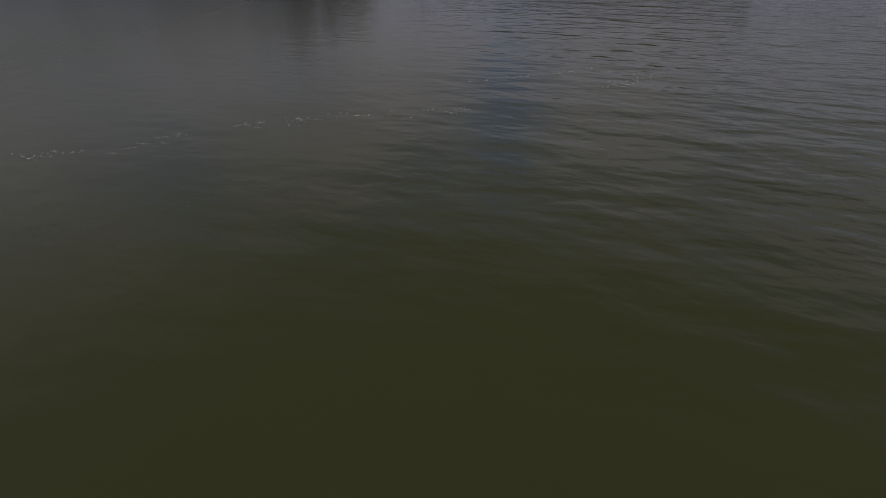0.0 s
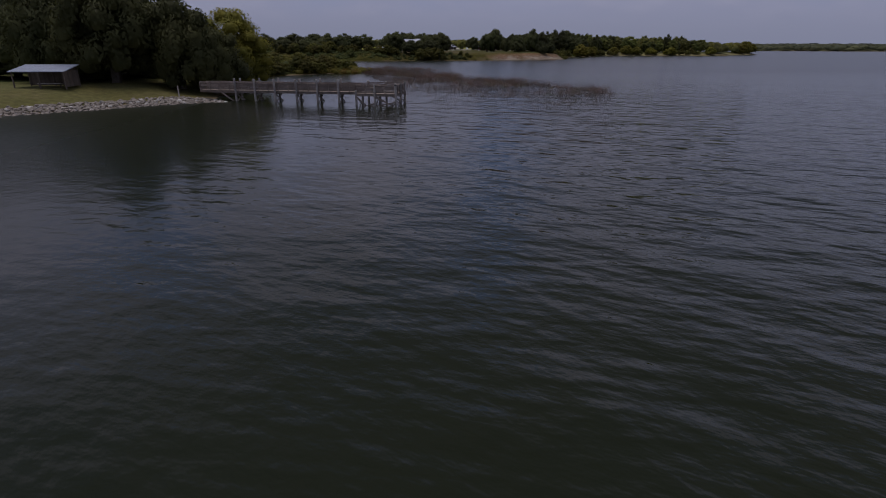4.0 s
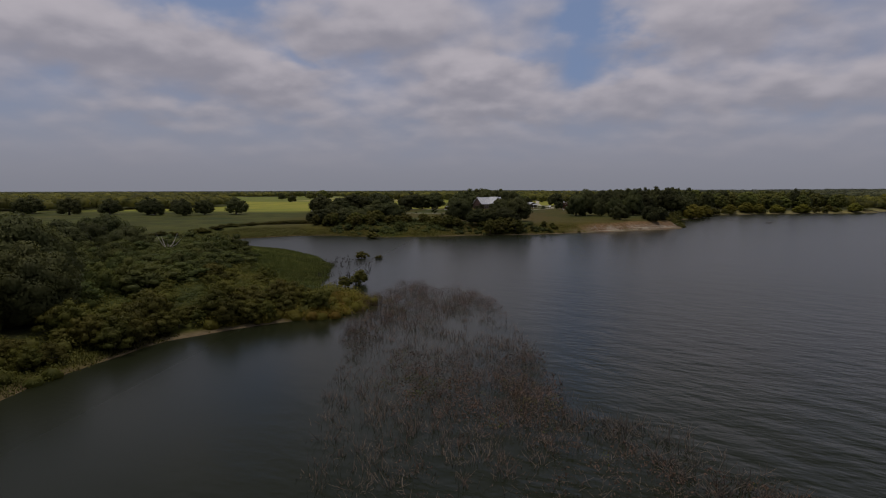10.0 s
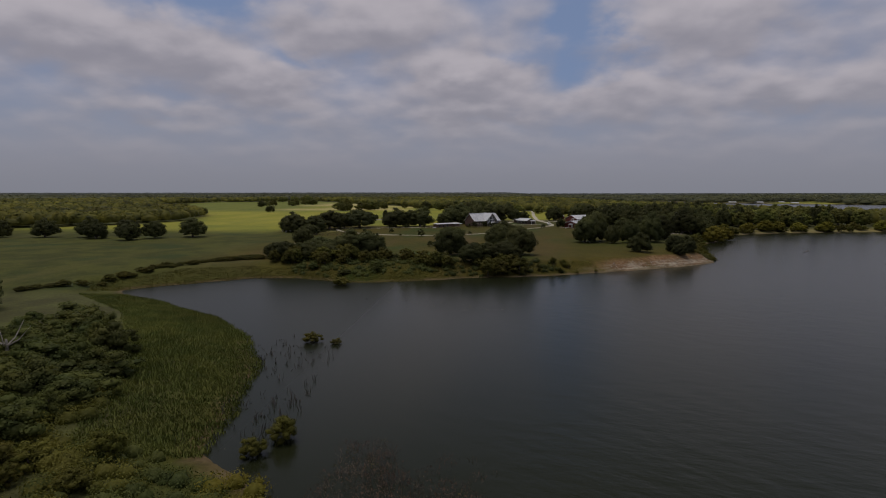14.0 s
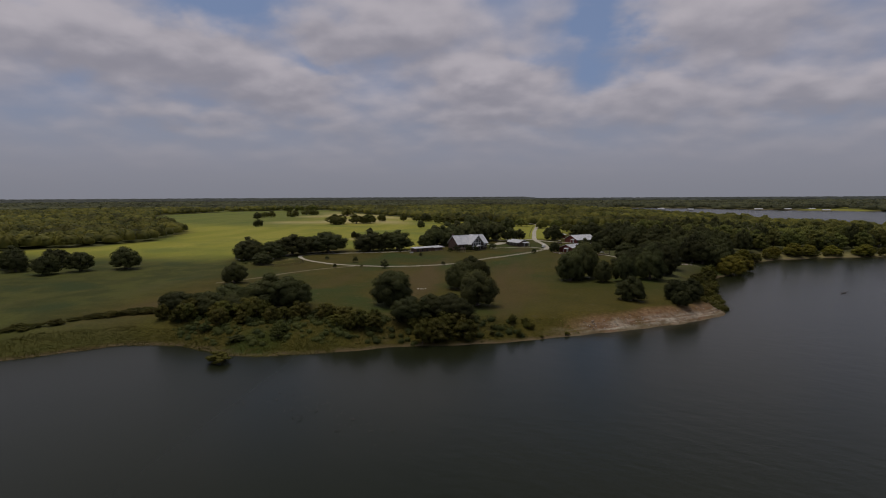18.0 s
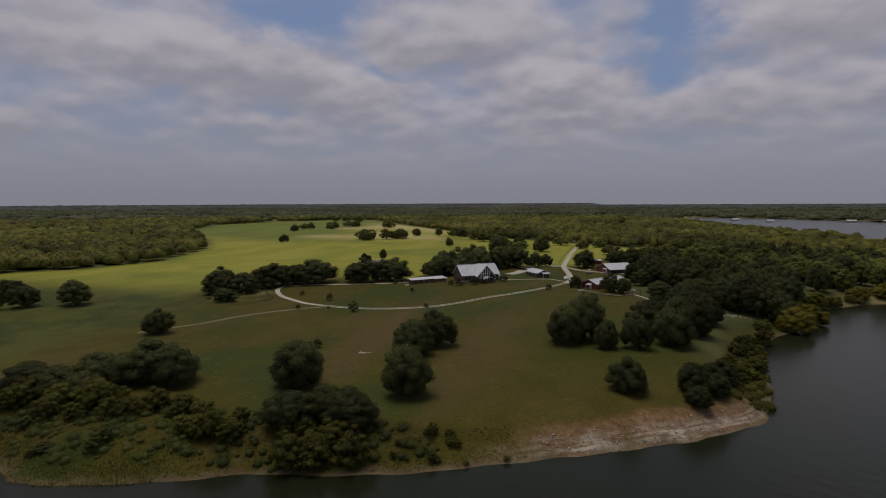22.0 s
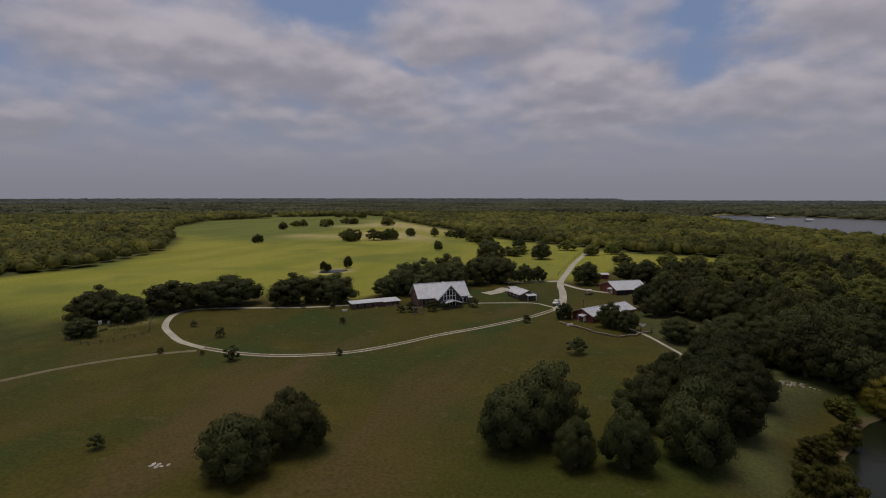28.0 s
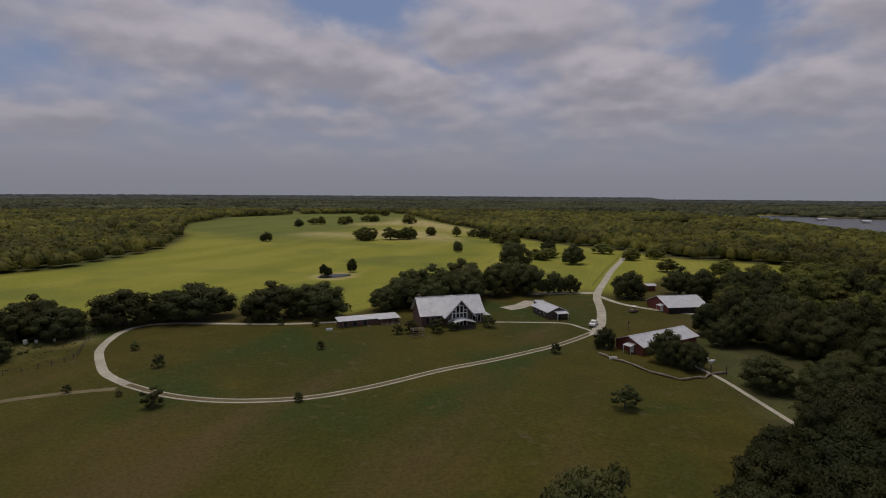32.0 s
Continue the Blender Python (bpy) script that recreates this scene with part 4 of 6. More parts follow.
for x0, y0, x1, y1, count, w in SHORE_SHRUBS:
    for _ in range(count):
        t = rng.random()
        x, y = x0 + (x1 - x0) * t + rng.uniform(-4, 4), y0 + (y1 - y0) * t + rng.uniform(-4, 4)
        if gzat(x, y) > 0.15:
            s = w * rng.uniform(0.6, 1.35)
            plant("shrub", SHRUBS, x, y, s, s * rng.uniform(0.6, 0.95))
hedge = [(-112, 200), (-104, 213), (-101, 227), (-93, 240), (-83, 252), (-74, 256)]
for k in range(70):
    t = rng.random() * 4.99
    (x0, y0), (x1, y1) = hedge[int(t)], hedge[int(t) + 1]
    x, y = x0 + (x1 - x0) * (t % 1) + rng.uniform(-1.6, 1.6), y0 + (y1 - y0) * (t % 1) + rng.uniform(-1.6, 1.6)
    plant("shrub", SHRUBS, x, y, rng.uniform(2.2, 4.4), rng.uniform(0.8, 1.5))

# far woods: trees joined into a few large stands


def woods(name, seed, spacing, lo, hi, w, h, quads, spread, label, mat=None, seg=8):
    rng = np.random.default_rng(seed)
    ang = []
    xs, ys = np.meshgrid(np.arange(-3600, 3600, spacing), np.arange(120, 4900, spacing))
    xs, ys = xs.ravel() + rng.uniform(-0.85, 0.85, xs.size) * spacing, ys.ravel() + rng.uniform(-0.85, 0.85, xs.size) * spacing
    r = np.hypot(xs, ys - 120)
    keep = (r > lo) & (r < hi) & (xs > -1.9 * (ys - 60)) & (xs < 1.05 * ys)
    xs, ys = xs[keep], ys[keep]
    ok = (edge_distance(xs, ys, SHORE) > 6) & (edge_distance(xs, ys, OPEN) < -3) & ~inside(xs, ys, EAST)
    gap = wobble(xs, ys, 90.0) + 0.5 * wobble(xs, ys, 37.0)
    ok &= (gap < np.where(np.hypot(xs, ys) > 720, 0.72, 1.05)) & ~((xs > -45) & (xs < 60) & (ys < 560)) & ~((xs > 55) & (xs < 250) & (ys < 560)) & ~((ys < 235) & (xs > -140))
    ok &= far_field(xs, ys) < 0
    xs, ys = xs[ok], ys[ok]
    zs = np.array([gzat(a, b) for a, b in zip(xs, ys)])
    n = len(xs)
    tw, th = w * rng.uniform(0.65, 1.3, n), h * rng.uniform(0.7, 1.2, n)
    place = np.stack([xs, ys, zs], 1)
    # a lumpy closed dome for every crown
    rings = np.radians([-14, 18, 46, 70] if seg == 8 else [-10, 30, 64])
    a = np.arange(seg) * 2 * math.pi / seg
    d = np.array([(math.cos(e) * math.cos(q), math.cos(e) * math.sin(q), math.sin(e)) for e in rings for q in a])
    k = len(d)
    lump = rng.uniform(0.78, 1.16, (n, k, 1))
    size = np.stack([tw * 0.47, tw * 0.47 * rng.uniform(0.85, 1.15, n), th * 0.60], 1)[:, None, :]
    v = (d[None] * lump * size + (place + np.stack([0 * xs, 0 * xs, th * 0.36], 1))[:, None, :]).reshape(-1, 3)
    nv = np.broadcast_to(unit(d + np.array([0, 0, 0.28]))[None], (n, k, 3)).reshape(-1, 3)
    last = (len(rings) - 1) * seg
    quad = [(r * seg + q, r * seg + (q + 1) % seg, (r + 1) * seg + (q + 1) % seg, (r + 1) * seg + q) for r in range(len(rings) - 1) for q in range(seg)]
    quad += [(last, last + q, last + q + 1, last + q + 2) for q in range(1, seg - 2, 2)]
    f = (np.array(quad)[None] + (np.arange(n) * k)[:, None, None]).reshape(-1, 4)
    if quads:
        d = rng.standard_normal((n, quads, 3))
        d /= np.linalg.norm(d, axis=2)[..., None]
        d[..., 2] = np.abs(d[..., 2])
        c = d * rng.uniform(0.85, 1.12, (n, quads, 1)) * np.stack([tw / 2, tw / 2, th * 0.62], 1)[:, None, :] + (place + np.stack([0 * xs, 0 * xs, th * 0.36], 1))[:, None, :]
        nrm = d + 0.25 * rng.standard_normal((n, quads, 3)) + np.array([0, 0, 0.3])
        nrm /= np.linalg.norm(nrm, axis=2)[..., None]
        p = np.cross(nrm, rng.standard_normal((n, quads, 3)))
        p /= np.linalg.norm(p, axis=2)[..., None]
        q = np.cross(nrm, p)
        s = tw[:, None, None] * spread * rng.uniform(0.6, 1.4, (n, quads, 1))
        lv = np.stack([c - p * s * 0.5, c - q * s * 0.5, c + p * s * 0.5, c + q * s * 0.5], 2).reshape(-1, 3)
        f = np.concatenate([f, np.arange(len(lv)).reshape(-1, 4) + len(v)])
        v = np.concatenate([v, lv])
        face = unit(d + 0.20 * nrm + np.array([0, 0, 0.28])).reshape(-1, 3)
        nv = np.concatenate([nv, np.repeat(face, 4, 0)])
    return tagged(new(name, fast_mesh(name, v, f, mat or M_WOODS, True, nv)), label, "woods", kind="stuff")


woods("near_woods", 1, 8.5, 0, 620, 10.5, 8, 110, 0.12, "green oak woods with uneven rounded crowns")
woods("middle_woods", 2, 10.5, 620, 1150, 13, 8.5, 34, 0.15, "green oak woods with uneven rounded crowns")
# The two farthest stands carry their haze in the leaf colour.
woods("far_woods", 3, 17, 1150, 2300, 20, 9, 8, 0.22, "dark woods in the distance with haze in their colour", M_FARWOODS, 6)
woods("distant_woods", 4, 38, 2300, 4800, 46, 11, 0, 0.36, "dark woods towards the horizon with haze painted into their colour", M_HAZY, 6)
for x0, y0, x1, y1, count, w in [(-168, 652, -128, 690, 9, 13), (-150, 735, -70, 715, 6, 11), (-300, 900, -215, 880, 5, 15), (-410, 1085, -340, 1060, 7, 17), (-60, 690, -20, 640, 5, 12), (60, 560, 150, 600, 12, 9), (40, 600, 75, 640, 4, 10), (-330, 800, -270, 850, 5, 12), (-20, 575, 20, 640, 5, 11)]:
    for _ in range(count):
        t = rng.random()
        plant("post_oak", POSTOAKS, x0 + (x1 - x0) * t + rng.uniform(-8, 8), y0 + (y1 - y0) * t + rng.uniform(-8, 8), w * rng.uniform(0.7, 1.2), w * rng.uniform(0.5, 0.8))

# ---------------------------------------------------------------- fishing dock
M_PILE = material("pale_pile_wood", (0.29, 0.255, 0.215), (0.46, 0.415, 0.36), 1.6, 0.85, 0.006, 10.0, rnd=0.2)
DOCK = pose(-13.6, 37.35, 0, 0, 0, -10.7)
dock = thing("fishing_dock", "weathered grey wooden fishing dock on piles with board rails", "dock", DOCK)
DECK, RAIL = 1.22, 2.10
wig = random.Random(11)


def shared(name, bm, mat):
    me = bpy.data.meshes.new(name)
    bm.to_mesh(me)
    bm.free()
    me.materials.append(mat)
    return me


def child(name, me, parent, m):
    ob = new(name, me)
    ob.parent = parent
    ob.matrix_basis = m
    return ob


def plank_mesh(length, width, thick):
    bm = box(B(), -length / 2, length / 2, -width / 2, width / 2, -thick / 2, thick / 2)
    bmesh.ops.bevel(bm, geom=bm.edges[:], offset=min(thick, width) * 0.12, segments=1, affect="EDGES")
    return bm


pl_walk = shared("plank", plank_mesh(1.72, 0.135, 0.04), M_DOCK)
pl_deck = shared("plank", plank_mesh(5.35, 0.135, 0.04), M_DOCK)
for i in range(134):
    u = -17.45 + i * 0.15
    child("plank", pl_walk, dock, pose(u, 0.76 + wig.uniform(-0.03, 0.03), DECK + wig.uniform(-0.008, 0.008), 0, 0, 90 + wig.uniform(-0.7, 0.7)))
for i in range(32):
    child("plank", pl_deck, dock, pose(2.68 + i * 0.149, 0.50 + wig.uniform(-0.04, 0.04), DECK + wig.uniform(-0.008, 0.008), 0, 0, 90 + wig.uniform(-0.4, 0.4)))


def support(u, v, top, r=0.13):
    bm = B()
    lean = wig.uniform(-0.06, 0.06)
    tube(bm, [(u + lean, v, -1.6), (u + lean * 0.5, v, 0.6), (u, v, top - 0.03), (u, v, top)], [r * 1.1, r * 1.05, r, r * 0.86], 10)
    part("support_post", bm, M_PILE, dock)


for i, u in enumerate((-12.9, -10.4, -7.9, -5.2, -2.6, 0.0)):
    support(u, -0.12, 2.62 - 0.03 * (i % 2))
    support(u - 0.2, 1.65, 2.55 + 0.06 * (i % 3))
for u, v, top in [(2.75, -2.1, 1.6), (4.95, -2.2, 2.3), (7.35, -2.15, 2.4), (7.35, 0.55, 2.3), (7.25, 3.05, 2.35), (4.95, 3.1, 2.3), (2.75, 3.1, 2.38), (2.75, 0.5, 1.1), (4.9, 0.5, 1.05)]:
    support(u, v, top)
bm = tube(B(), [(7.35, -2.15, 2.12), (7.35, -2.15, 2.24)], [0.137, 0.137], 10)
part("post_band", bm, M_DARK, dock, "black band round a corner pile")


def rail_run(a, b, boards=6, gap=0.155, kick=True):
    """A board rail from a to b: posts, boards, cap and raking braces outside."""
    a, b = Vector((*a, 0)), Vector((*b, 0))
    d = (b - a).normalized()
    out = Vector((d.y, -d.x, 0))
    n = max(1, round((b - a).length / 1.25))
    for i in range(n + 1):
        p = a + (b - a) * (i / n)
        bm = beam(B(), p + Vector((0, 0, DECK - 0.25)), p + Vector((0, 0, RAIL + wig.uniform(-0.02, 0.06))), 0.09, 0.09, (1, 0, 0))
        part("rail_post", bm, M_DOCK, dock)
        if kick and 0 < i < n:
            bm = beam(B(), p + out * 0.42 + Vector((0, 0, DECK - 0.04)), p + Vector((0, 0, DECK + 0.55)), 0.045, 0.09)
            part("rail_brace", bm, M_DOCK, dock)
    for k in range(boards):
        z = DECK + 0.16 + k * gap
        m = max(1, round((b - a).length / 2.6))
        for i in range(m):
            p, q = a + (b - a) * (i / m), a + (b - a) * ((i + 1) / m)
            off = -out * 0.06
            bm = beam(B(), p + off + Vector((0, 0, z + wig.uniform(-0.03, 0.03))), q + off + Vector((0, 0, z + wig.uniform(-0.03, 0.03))), 0.035, 0.115)
            part("rail_board", bm, M_DOCK, dock)
    bm = beam(B(), a + Vector((0, 0, RAIL + 0.02)), b + Vector((0, 0, RAIL + 0.02)), 0.14, 0.04)
    part("rail_cap", bm, M_DOCK, dock)


rail_run((-17.5, 0.0), (0.0, 0.0), kick=False)
rail_run((0.0, 0.0), (2.7, 0.0), kick=False)
rail_run((2.75, -2.05), (7.25, -2.05))
rail_run((7.25, -2.05), (7.25, 3.05))
rail_run((7.25, 3.05), (2.8, 3.05))
rail_run((2.8, 3.05), (2.8, 1.55))
rail_run((2.8, 1.55), (-17.5, 1.55), kick=False)
rail_run((2.75, -0.1), (2.75, -2.05), boards=6)
for v in (0.05, 1.5):
    part("stringer", beam(B(), (-17.5, v, DECK - 0.15), (2.8, v, DECK - 0.15), 0.07, 0.24), M_DOCK, dock)
for v in (-2.05, 0.5, 3.0):
    part("stringer", beam(B(), (2.6, v, DECK - 0.15), (7.4, v, DECK - 0.15), 0.07, 0.24), M_DOCK, dock)
for u in (2.7, 5.0, 7.3):
    part("cross_beam", beam(B(), (u, -2.2, DECK - 0.2), (u, 3.15, DECK - 0.2), 0.08, 0.2), M_DOCK, dock)
for a, b in [((2.75, -2.2, 0.95), (4.3, -2.3, -0.3)), ((4.95, -2.3, 0.2), (3.4, -2.3, -0.25)), ((4.95, -2.3, 0.9), (7.3, -2.3, -0.1)), ((5.0, -2.36, -0.1), (7.4, -2.36, 0.35)),
             ((7.45, -2.1, 0.45), (7.45, -0.4, 0.0)), ((7.45, 0.5, 0.9), (7.45, -1.2, -0.4)), ((7.45, 0.6, 0.5), (7.45, 2.0, 0.1)), ((7.45, 3.0, 1.0), (7.6, 1.5, -0.3)),
             ((2.8, 3.1, 0.9), (5.0, 3.1, -0.2)), ((5.0, 3.1, 0.9), (7.2, 3.1, -0.2)), ((2.75, -2, 0.9), (2.75, 0.4, -0.2)), ((4.9, 0.5, 0.9), (4.9, -2.0, -0.2))]:
    part("brace", beam(B(), a, b, 0.06, 0.16), M_DOCK, dock)
for u in (-12.9, -10.4, -7.9, -5.2, -2.6, 0.0):
    part("brace", beam(B(), (u, 0.0, 0.85), (u + 0.2, 1.6, 0.0), 0.05, 0.15), M_DOCK, dock)
    part("brace", beam(B(), (u + 0.1, 1.6, 0.85), (u + 0.1, 0.0, 0.0), 0.05, 0.15), M_DOCK, dock)
    part("cross_beam", beam(B(), (u, -0.25, DECK - 0.3), (u + 0.15, 1.8, DECK - 0.3), 0.08, 0.2), M_DOCK, dock)
part("brace", beam(B(), (-14.8, -0.02, 1.0), (-13.2, -0.02, -0.1), 0.06, 0.16), M_DOCK, dock)

table = thing("picnic_table", "weathered wooden picnic table with two benches on the dock", "table", DOCK @ pose(4.35, 0.65, DECK + 0.02, 0, 0, 84))
for k in range(5):
    part("tabletop_board", box(B(), -0.88, 0.88, -0.37 + k * 0.15, -0.24 + k * 0.15, 0.70, 0.745), M_DOCK, table)
for s in (-1, 1):
    for k in range(2):
        part("bench_board", box(B(), -0.88, 0.88, s * 0.66 - 0.13 + k * 0.135, s * 0.66 - 0.005 + k * 0.135, 0.41, 0.45), M_DOCK, table)
    for x in (-0.62, 0.62):
        part("leg", beam(B(), (x, s * 0.62, 0), (x, s * 0.22, 0.70), 0.05, 0.12, (1, 0, 0)), M_DOCK, table)
for x in (-0.57, 0.57):
    part("cross_rail", box(B(), x - 0.02, x + 0.02, -0.8, 0.8, 0.33, 0.41), M_DOCK, table)
    part("cross_rail", box(B(), x - 0.02, x + 0.02, -0.36, 0.36, 0.61, 0.70), M_DOCK, table)
barrel = thing("litter_barrel", "pale round litter barrel standing on the dock boards", "barrel", DOCK @ pose(4.75, -1.0, DECK + 0.02))
part("drum", tube(B(), [(0, 0, 0), (0, 0, 0.1), (0, 0, 0.62), (0, 0, 0.66)], [0.17, 0.19, 0.19, 0.18], 16), M_ROCK, barrel)
part("lid", tube(B(), [(0, 0, 0.66), (0, 0, 0.70), (0, 0, 0.78)], [0.20, 0.19, 0.08], 16), M_ROCK, barrel)

# ---------------------------------------------------------------- lake shelter and stone bank
SH = pose(-47.2, 38.2, gzat(-47.2, 38.2), 0, 0, 6.5) @ Matrix.Diagonal((0.86, 0.86, 0.86, 1))
shelter = thing("picnic_shelter", "open wooden picnic shelter with a blue-grey metal roof", "shelter", SH)
M_SHEDWOOD = material("brown_boards", (0.10, 0.075, 0.055), (0.16, 0.125, 0.095), 1.2, 0.85, 0.004, 14.0, rnd=0.2)
M_BLUEROOF = material("blue_metal_roof", (0.30, 0.33, 0.40), (0.38, 0.41, 0.48), 0.8, 0.5)
bm = B()
v = [bm.verts.new(p) for p in ((-3.4, -2.3, 2.0), (3.4, -2.3, 2.0), (3.4, 2.2, 2.75), (-3.4, 2.2, 2.75), (-3.4, -2.3, 2.08), (3.4, -2.3, 2.08), (3.4, 2.2, 2.83), (-3.4, 2.2, 2.83))]
for q in ((3, 2, 1, 0), (4, 5, 6, 7), (0, 1, 5, 4), (1, 2, 6, 5), (2, 3, 7, 6), (3, 0, 4, 7)):
    bm.faces.new([v[i] for i in q])
part("roof", bm, M_BLUEROOF, shelter, "blue-grey metal sheet roof")
for i in range(15):
    x = -3.3 + i * 0.471
    part("roof_rib", beam(B(), (x, -2.3, 2.09), (x, 2.2, 2.84), 0.05, 0.04), M_BLUEROOF, shelter)
for x, y in ((-3.1, -2.0), (0, -2.0), (3.1, -2.0), (-3.1, 1.9), (0, 1.9), (3.1, 1.9)):
    part("post", box(B(), x - 0.07, x + 0.07, y - 0.07, y + 0.07, -0.2, 2.05 if y < 0 else 2.7), M_SHEDWOOD, shelter)
for k in range(13):
    part("wall_board", box(B(), 3.12, 3.16, -1.9 + k * 0.29, -1.63 + k * 0.29, 0.1, 2.1), M_SHEDWOOD, shelter)
for k in range(22):
    part("wall_board", box(B(), -3.1 + k * 0.285, -2.84 + k * 0.285, 1.95, 1.99, 0.1, 2.6), M_SHEDWOOD, shelter)
part("bench", box(B(), -1.2, 1.8, -0.4, 0.0, 0.42, 0.48), M_PILE, shelter, "pale bench board")
for x in (-1.0, 1.6):
    part("bench_leg", box(B(), x - 0.04, x + 0.04, -0.35, -0.05, -0.1, 0.42), M_SHEDWOOD, shelter)


def rock_mesh(seed, s=1.0):
    rr = random.Random(seed)
    bm = B()
    bmesh.ops.create_icosphere(bm, subdivisions=1, radius=0.5)
    for q in bm.verts:
        q.co *= rr.uniform(0.72, 1.15)
        q.co.z *= 0.7
    return bm


ROCKS = [shared("stone", rock_mesh(100 + k), M_ROCK) for k in range(6)]
BROCKS = [shared("stone", rock_mesh(120 + k), M_BANKROCK) for k in range(6)]
riprap = thing("stone_riprap", "pale limestone riprap along the water's edge", "riprap", kind="structure")
line = curve_points([(-62, 10.5), (-57, 13), (-48, 19), (-42, 26), (-36, 32.5), (-30.5, 37.5), (-27.5, 38.6)], 0.5)
for k in range(290):
    c = line[wig.randrange(len(line))]
    t = wig.random() ** 0.8
    x, y = c[0] - 0.62 * (t * 3.6 - 0.6) + wig.uniform(-0.5, 0.5), c[1] + 0.78 * (t * 3.6 - 0.6) + wig.uniform(-0.5, 0.5)
    s = wig.uniform(0.25, 0.65)
    z = max(gzat(x, y), -0.1) + s * 0.12
    child("stone", (BROCKS + ROCKS + ROCKS)[wig.randrange(18)], riprap, pose(x, y, z, wig.uniform(-30, 30), wig.uniform(-30, 30), wig.uniform(0, 360)) @ Matrix.Diagonal((s * 1.2, s, s * 0.8, 1)))
rubble = []
base = rock_mesh(140)
base.verts.ensure_lookup_table()
rock_v = np.array([q.co for q in base.verts])
rock_f = np.array([[q.index for q in f.verts] + [f.verts[0].index] for f in base.faces])[:, :3]
base.free()
for k in range(3000):
    c = line[wig.randrange(len(line))]
    o = wig.uniform(-0.9, 3.3)
    x, y, s = c[0] - 0.62 * o + wig.uniform(-0.4, 0.4), c[1] + 0.78 * o + wig.uniform(-0.4, 0.4), wig.uniform(0.14, 0.46)
    a = wig.uniform(0, 6.28)
    turn = np.array([[math.cos(a), -math.sin(a), 0], [math.sin(a), math.cos(a), 0], [0, 0, 1]])
    rubble.append((rock_v * (1.3, 1.0, 0.8)) @ turn * s + (x, y, max(gzat(x, y), -0.1) + s * 0.2))
faces = (rock_f[None] + (np.arange(len(rubble)) * len(rock_v))[:, None, None]).reshape(-1, 3)
tagged(new("shore_rubble", fast_mesh("shore_rubble", np.concatenate(rubble), faces, M_BANKROCK)), "small broken stones between the riprap blocks", "rubble", kind="stuff")
ledge = thing("bank_stones", "broken pale limestone slabs on the eroded bank", "stones", kind="structure")
for k in range(230):
    t = wig.random() ** 1.2
    c = curve_points([(36, 258), (44, 262), (60, 270.5), (75, 282)], 0.5)
    p = c[int(t * (len(c) - 1))]
    o = wig.uniform(0.2, 4.2)
    x, y = p[0] - 0.5 * o + wig.uniform(-0.6, 0.6), p[1] + 0.86 * o
    s = wig.uniform(0.12, 0.45)
    child("stone", BROCKS[wig.randrange(6)], ledge, pose(x, y, gzat(x, y) + 0.05, wig.uniform(-20, 20), wig.uniform(-20, 20), wig.uniform(0, 360)) @ Matrix.Diagonal((s * 1.6, s, s * 0.5, 1)))
pile_rocks = thing("rock_heap", "low heap of pale stones on the grass", "stones")
for k in range(60):
    x, y = 87.5 + wig.gauss(0, 2.6), 364 + wig.gauss(0, 1.0)
    s = wig.uniform(0.4, 0.8)
    child("stone", BROCKS[wig.randrange(6)], pile_rocks, pose(x, y, gzat(x, y) + 0.1, wig.uniform(-30, 30), 0, wig.uniform(0, 360)) @ Matrix.Diagonal((s, s, s, 1)))

# ---------------------------------------------------------------- foam lines and flooded dead shrubs


def foam(name, pts, count, spread, seed):
    """Thin torn flecks strewn along a wandering line, in small knots."""
    rr = np.random.default_rng(seed)
    c = curve_points(pts, 0.1)
    knots = [(rr.integers(len(c)), rr.uniform(0.03, 0.16), rr.normal(0, spread, 2)) for _ in range(max(6, count // 7))]
    vs, fs = [], []
    for _ in range(count):
        at, wide, off = knots[rr.integers(len(knots))]
        p = c[at] + off + rr.normal(0, wide, 2) * (1.0, 0.45)
        s, k0, turn = rr.uniform(0.004, 0.0095) * (1.8 if rr.random() < 0.08 else 1), len(vs), rr.uniform(0, 3.14)
        for k in range(6):
            a = 2 * math.pi * k / 6
            r = s * rr.uniform(0.35, 1.4)
            u, v = r * 2.2 * math.cos(a), r * 0.7 * math.sin(a)
            vs.append((p[0] + u * math.cos(turn) - v * math.sin(turn), p[1] + u * math.sin(turn) + v * math.cos(turn), 0.012))
        fs += [(k0, k0 + 1, k0 + 2, k0 + 3), (k0, k0 + 3, k0 + 4, k0 + 5)]
    return tagged(new(name, fast_mesh(name, vs, fs, M_FOAM)), "scattered white foam flecks drifting on the water", "foam", kind="stuff")


foam("foam_line", FOAM_A, 950, 0.30, 1)
foam("foam_line", FOAM_B, 420, 0.20, 2)
foam("foam_line", FOAM_C, 190, 0.03, 3)
foam("foam_line", FOAM_D, 380, 0.24, 4)

STAND = [(-17, 137), (-3, 130), (2, 107), (4.5, 86), (12, 84), (20, 67), (25.5, 52), (21, 45), (8, 43), (1, 48), (-7, 57), (-12, 80), (-15.5, 98), (-19, 115)]


